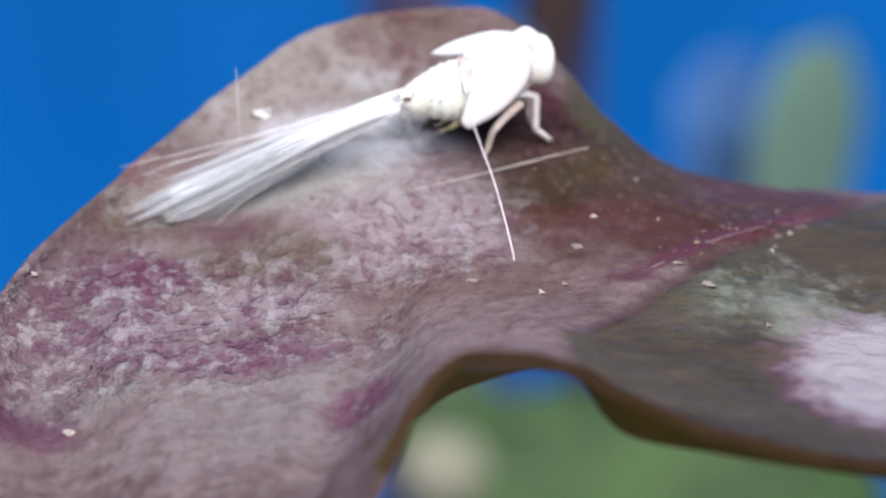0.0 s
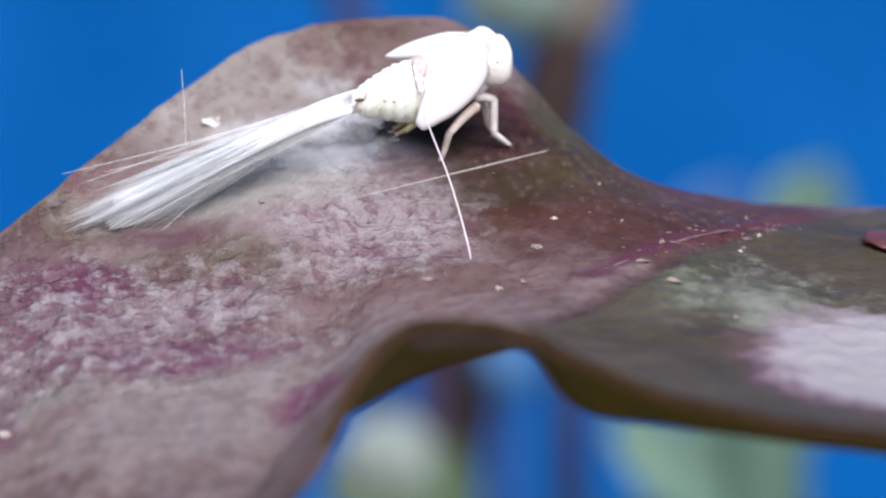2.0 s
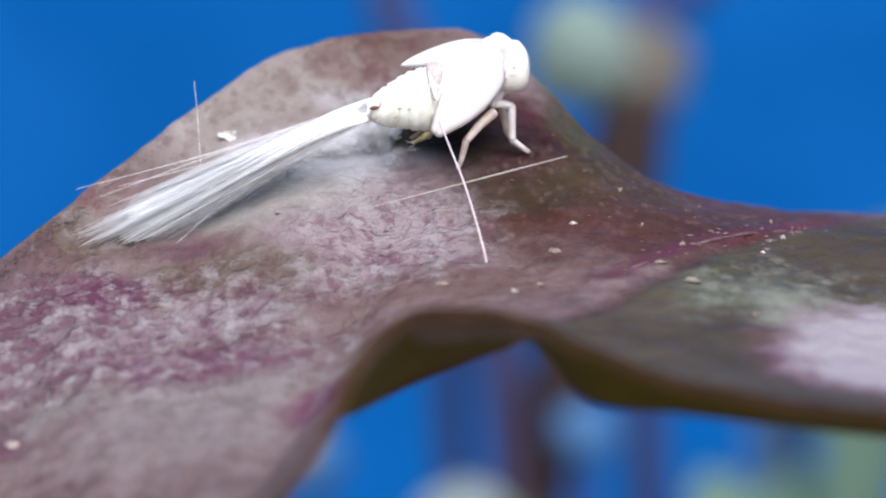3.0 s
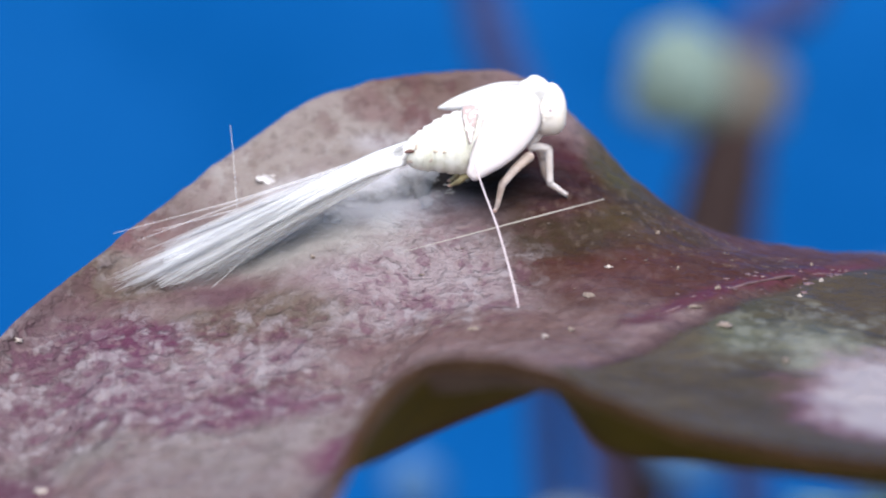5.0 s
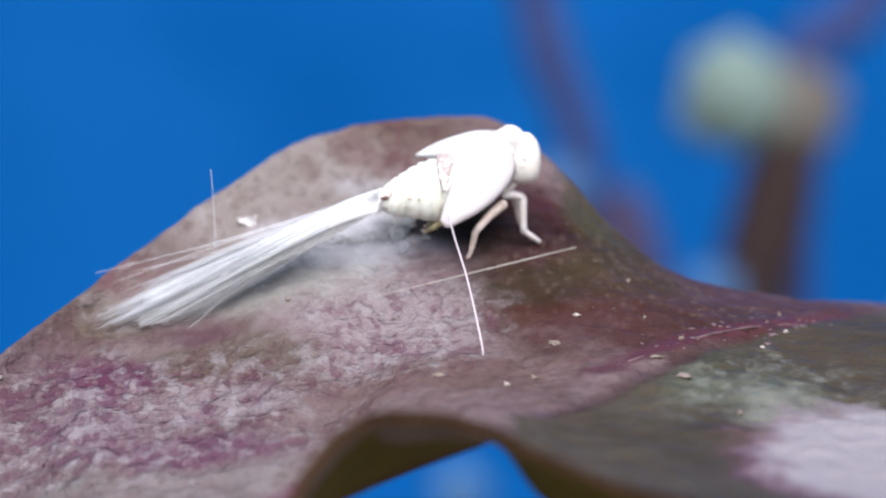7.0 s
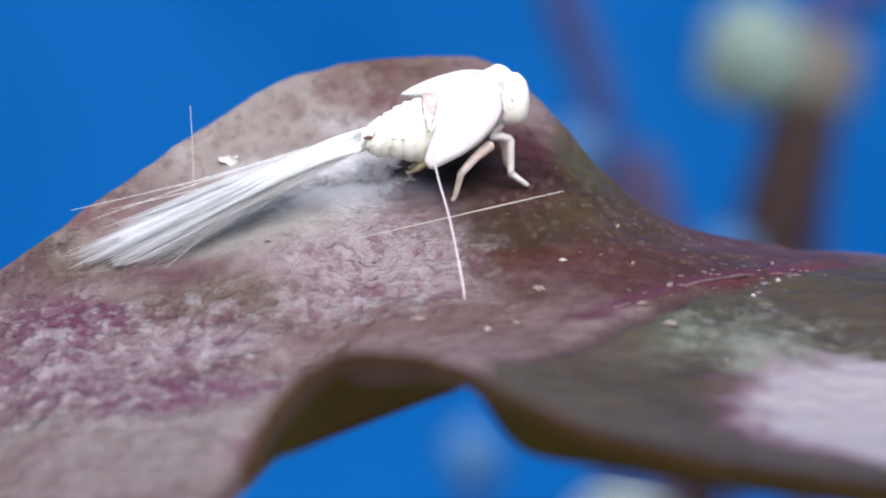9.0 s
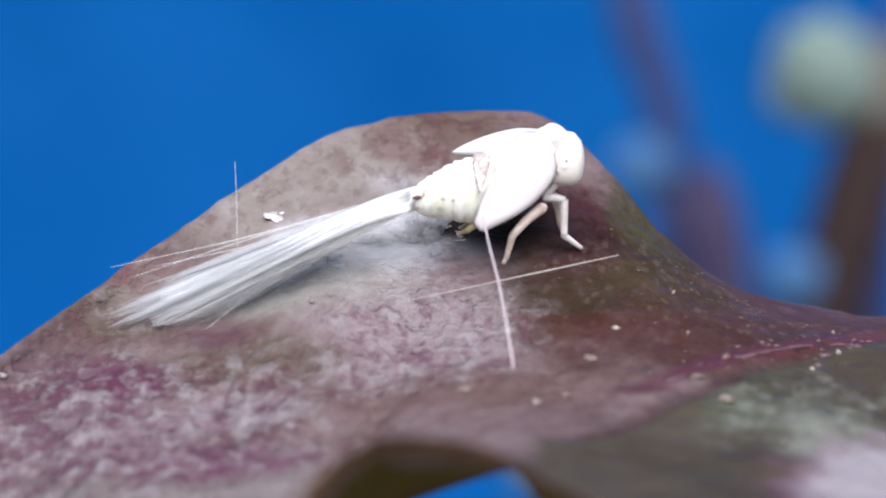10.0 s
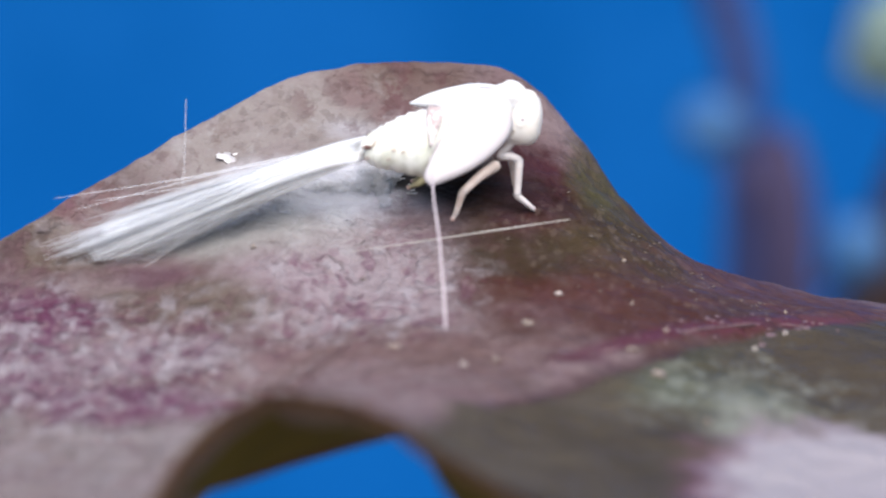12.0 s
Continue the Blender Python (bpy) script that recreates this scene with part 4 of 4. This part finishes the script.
def build_dust():
    """Tiny pale grains sprinkled over the slope and along the midrib."""
    rng = random.Random(33)
    base = on_leaf(7.5, 4.0)
    dust = thing("wax_dust", mm(base.x, base.y, base.z), "tiny pale grains of wax sprinkled on the leaf", "wax dust", kind="stuff")
    bm, pink = bmesh.new(), bmesh.new()
    for k in range(155):
        ribbed = 60 <= k < 115
        if k < 60:
            q = rng.random()
            x, y = 5.0 + 6.0 * q + rng.gauss(0, 0.8), 6.0 - 2.4 * q + rng.gauss(0, 0.9)
        elif ribbed:
            q = rng.random() ** 0.6
            x, y = 6.0 + 5.8 * q + rng.gauss(0, 0.40), -1.4 + 5.4 * q + rng.gauss(0, 0.40)
        else:
            x, y = rng.uniform(-2.0, 7.0), rng.uniform(-3.0, 4.0)
        p = on_leaf(x, y, 0.006) - base
        r = rng.uniform(0.010, 0.030) * (1.7 if ribbed else 1.0) * (1.6 if rng.random() < 0.15 else 1.0) / 1000
        oval(pink if ribbed else bm, p / 1000, r * rng.uniform(1.0, 3.2), r * rng.uniform(0.9, 2.6), r * 0.45, Euler((0, 0, rng.uniform(0, 3))), 1.2, 2.5, 1)
    part("grains", bm, GRAIN, dust)
    part("pink_grains", pink, PINK_GRAIN, dust, "pinkish grains along the midrib")


build_dust()


def build_red_flake():
    p = on_leaf(14.9, 2.2)
    bm = bmesh.new()
    oval(bm, (0, 0, 0), 0.0009, 0.0008, 0.00018, Euler((0.1, 0.1, 0.3)), 0.5, 1.5, 3)
    ob = new("plant_scrap", mesh_of(bm, "plant_scrap", DARK_RED))
    ob.matrix_world = mm(p.x, p.y, p.z + 0.08)
    tagged(ob, "dark red dried plant scrap lying on the leaf", "plant scrap")


build_red_flake()


def build_flake():
    p = on_leaf(-5.28, 6.12)
    flake = thing("wax_flake", mm(p.x, p.y, p.z + 0.02, 25, 10, 0), "small torn white flake of wax on the leaf", "flake")
    rng = random.Random(9)
    bm = bmesh.new()
    top, low = [], []
    for k in range(22):
        a = 2 * math.pi * k / 22
        r = 0.00021 * (1 + 0.75 * noise.noise(Vector((math.cos(a) * 1.6, math.sin(a) * 1.6, 4.0)))) * rng.uniform(0.82, 1.1)
        lift = 0.00004 * math.sin(2 * a)
        top.append(bm.verts.new((1.25 * r * math.cos(a), 1.1 * r * math.sin(a), lift + 0.00006)))
        low.append(bm.verts.new((1.25 * r * math.cos(a), 1.1 * r * math.sin(a), lift + 0.00003)))
    bm.faces.new(top)
    bm.faces.new(low[::-1])
    for k in range(22):
        bm.faces.new((top[k - 1], low[k - 1], low[k], top[k]))
    part("scale", bm, FLAKE, flake)
    bm = bmesh.new()
    oval(bm, Vector((0.28, 0.24, 0.05)) / 1000, 0.00004, 0.00010, 0.00002, Euler((0, 0, -0.8)), 0.3, 2.0, 2)
    part("splinter", bm, FLAKE, flake)


build_hair()
build_wax_litter()
build_crumbs()
build_flake()


# ---- plants behind, far out of focus ----
def stem(name, points, radii, material, label, category="stem", group="stems behind the leaf"):
    t = thing(name, mm(*points[-1]), label, category, group)
    base = Vector(points[-1])
    bm = bmesh.new()
    tube(bm, [(Vector(p) - base) / 1000 for p in points], [r / 1000 for r in radii], 14, len(points) * 8, 1.0, 0.12)
    part("stalk", bm, material, t)
    if name == "thin_stem":
        for i in (1, 2, 3):
            c, r = (Vector(points[i]) - base) / 1000, radii[i] / 1000
            bm = bmesh.new()
            oval(bm, c, r * 1.15, r * 1.15, r * 0.9, Euler((0, 0, 0)), 0.2, 1.5, 3)
            part("node", bm, material, t)
    return t, base


def bulb(t, base, name, centre, size, material, turn=0.0, label=""):
    bm = bmesh.new()
    oval(bm, (Vector(centre) - base) / 1000, size[0] / 1000, size[1] / 1000, size[2] / 1000, Euler((0, turn, 0)), 0.25, 1.6, 4)
    part(name, bm, material, t, label)


def far_leaf(points, width, material, label):
    """Blade on the upper points, stalk from the blade's foot to the soil."""
    t = thing("green_leaf", mm(*points[-1]), label, "leaf", "green leaves behind")
    base = Vector(points[-1])
    line = [(Vector(p) - base) / 1000 for p in points]
    bm = bmesh.new()
    tube(bm, line[:-1], [w / 1000 for w in width[:-1]], 16, 24, 0.12)
    blade_part = part("blade", bm, material, t)
    bm = bmesh.new()
    tube(bm, [p + Vector((0, -0.0014, 0)) for p in line[:-1]], [0.0002] + [0.0006] * (len(line) - 2), 8)
    part("midrib", bm, PALE_GREEN, blade_part)
    bm = bmesh.new()
    tube(bm, line[-2:], [min(width[-2], 2.0) / 1000, width[-1] / 1000], 10)
    part("stalk", bm, PALE_GREEN, t)


t, base = stem("flower_stem", ((44.2, 336.2, -50.6), (42.3, 334.9, -63.4), (36.6, 333.6, -86.4), (30.2, 332.3, -114.6), (27.6, 331, -158.1), (30.2, 328.5, -226)), (4.6, 5.9, 5.6, 4.6, 4.4, 4.6), BARK, "brown stem with a pale green bud, standing in the soil")
bulb(t, base, "bud", (35.3, 334.2, -47.4), (7.9, 6.9, 7.9), BUD, 0.3, "pale green bud")
bulb(t, base, "husk", (45.5, 336.8, -50.6), (6.9, 6.4, 7.2), TAN_BUD, 0.2, "dry tan husk")
stem("thin_stem", ((66, 356.6, -22.4), (54.5, 351.5, -39), (45.5, 343.8, -53.1), (50.6, 341.3, -158.1), (55.8, 336.2, -226)), (3.7, 3.7, 3.3, 3.0, 4.1), FAR_BARK, "thin purplish stem standing in the soil")
stem("thin_stem", ((3.3, 366.9, -25), (8.4, 364.3, -46.7), (14.8, 361.8, -68.5), (19.9, 356.6, -145.3), (22.5, 349, -226)), (3.6, 3.5, 3.3, 2.8, 3.8), FAR_BARK, "thin purplish stem standing in the soil")
t, base = stem("brown_stem", ((19.3, 328.5, -60.8), (19.9, 328.5, -67.2), (22.5, 327.2, -81.3), (25, 325.9, -119.7), (23.8, 323.4, -226)), (1.6, 4.4, 4.2, 2.2, 2.8), RED_BARK, "reddish brown stem with two pale blue buds in the soil")
bulb(t, base, "blue_bud", (9.9, 331, -62.1), (4.6, 4.4, 4.6), BLUE_BUD, 0.0, "pale blue bud")
bulb(t, base, "blue_bud", (32.1, 328.5, -77.4), (4.4, 4.1, 4.6), BLUE_BUD, 0.0, "pale blue bud")
for tip, mid in (((9.9, 331, -65.3), (14.6, 328.5, -69)), ((32.1, 328.5, -80), (27.5, 328, -84))):
    bm = bmesh.new()
    tube(bm, [(Vector(p) - base) / 1000 for p in (tip, mid, (22.9, 327.2, -86.4))], [0.0009, 0.0009, 0.0012], 8)
    part("twig", bm, RED_BARK, t)
far_leaf(((78.2, 323.4, -72.3), (78.8, 323.4, -81.3), (78.8, 323.4, -94.1), (76.2, 320.8, -145.3), (69.8, 315.7, -226)), (7.5, 13.5, 13.8, 3.1, 1.5), GREY_GREEN, "pale green leaf on a stalk from the soil")
far_leaf(((67.3, 336.2, -77.4), (67.3, 336.2, -83.8), (67.3, 333.6, -94.1), (66, 331, -145.3), (66, 328.5, -226)), (6.4, 11.5, 10.2, 2.6, 1.5), LILAC, "pale lilac leaf on a stalk from the soil")
far_leaf(((14.8, 310.6, -127.4), (32.7, 313.1, -137.6), (55.8, 315.7, -137.6), (83.9, 315.7, -137.6), (96.7, 313.1, -170.9), (89, 310.6, -226)), (2.6, 12.8, 14.1, 12.8, 3.8, 1.9), GREEN, "fresh green leaf on a stalk from the soil")
far_leaf(((53.5, 328.5, -112.7), (62.8, 325.9, -118.1), (75.1, 325.9, -122.2), (83.9, 323.4, -145.3), (76.2, 318.2, -226)), (2.6, 9, 10.2, 6.4, 1.8), GREY_GREEN, "pale green leaf on a stalk from the soil")
t, base = stem("bud_stem", ((18.7, 323.4, -114), (19.2, 323.4, -126), (23.8, 320.8, -150), (27.6, 318.2, -226)), (1.3, 1.5, 2.3, 3.1), FAR_BARK, "thin stem with an ash-grey and a cream bud")
bulb(t, base, "bud", (18.5, 323.4, -118.3), (7.4, 7.0, 7.0), ASH_BUD, 0.0, "ash-grey bud")
bulb(t, base, "bud", (25.0, 306, -135.2), (6.2, 5.8, 6.2), CREAM_BUD, 0.0, "cream bud")
bm = bmesh.new()
tube(bm, [(Vector(p) - base) / 1000 for p in ((25.0, 308, -138), (24.6, 314, -146), (24.2, 320, -156))], [0.0010, 0.0011, 0.0014], 8)
part("twig", bm, FAR_BARK, t)
t, base = stem("bud_stem", ((36.2, 323.4, -100), (36.6, 323.4, -115), (37.5, 321, -150), (38.2, 320, -226)), (1.0, 1.3, 1.8, 2.6), FAR_BARK, "thin stem with one pale blue-grey bud")
bulb(t, base, "bud", (36.2, 323.4, -102.8), (4.6, 4.4, 4.6), BLUE_BUD, 0.0, "pale blue-grey bud")
far_leaf(((9.0, 322, -122), (17.0, 320, -121), (27.0, 319, -123), (33.0, 317, -150), (35.0, 315, -226)), (3.0, 8.0, 8.0, 2.4, 1.5), DULL_GREEN, "dull green leaf on a stalk from the soil")
t, base = stem("bud_stem", ((-3.9, 331, -106.9), (-3.4, 331, -122.2), (-0.6, 328.5, -170.9), (2, 325.9, -226)), (1, 1.3, 1.8, 2.8), FAR_BARK, "thin stem with one pale blue bud")
bulb(t, base, "bud", (-3.9, 331, -109.4), (4.4, 4.1, 4.4), BLUE_BUD, 0.0, "pale blue bud")
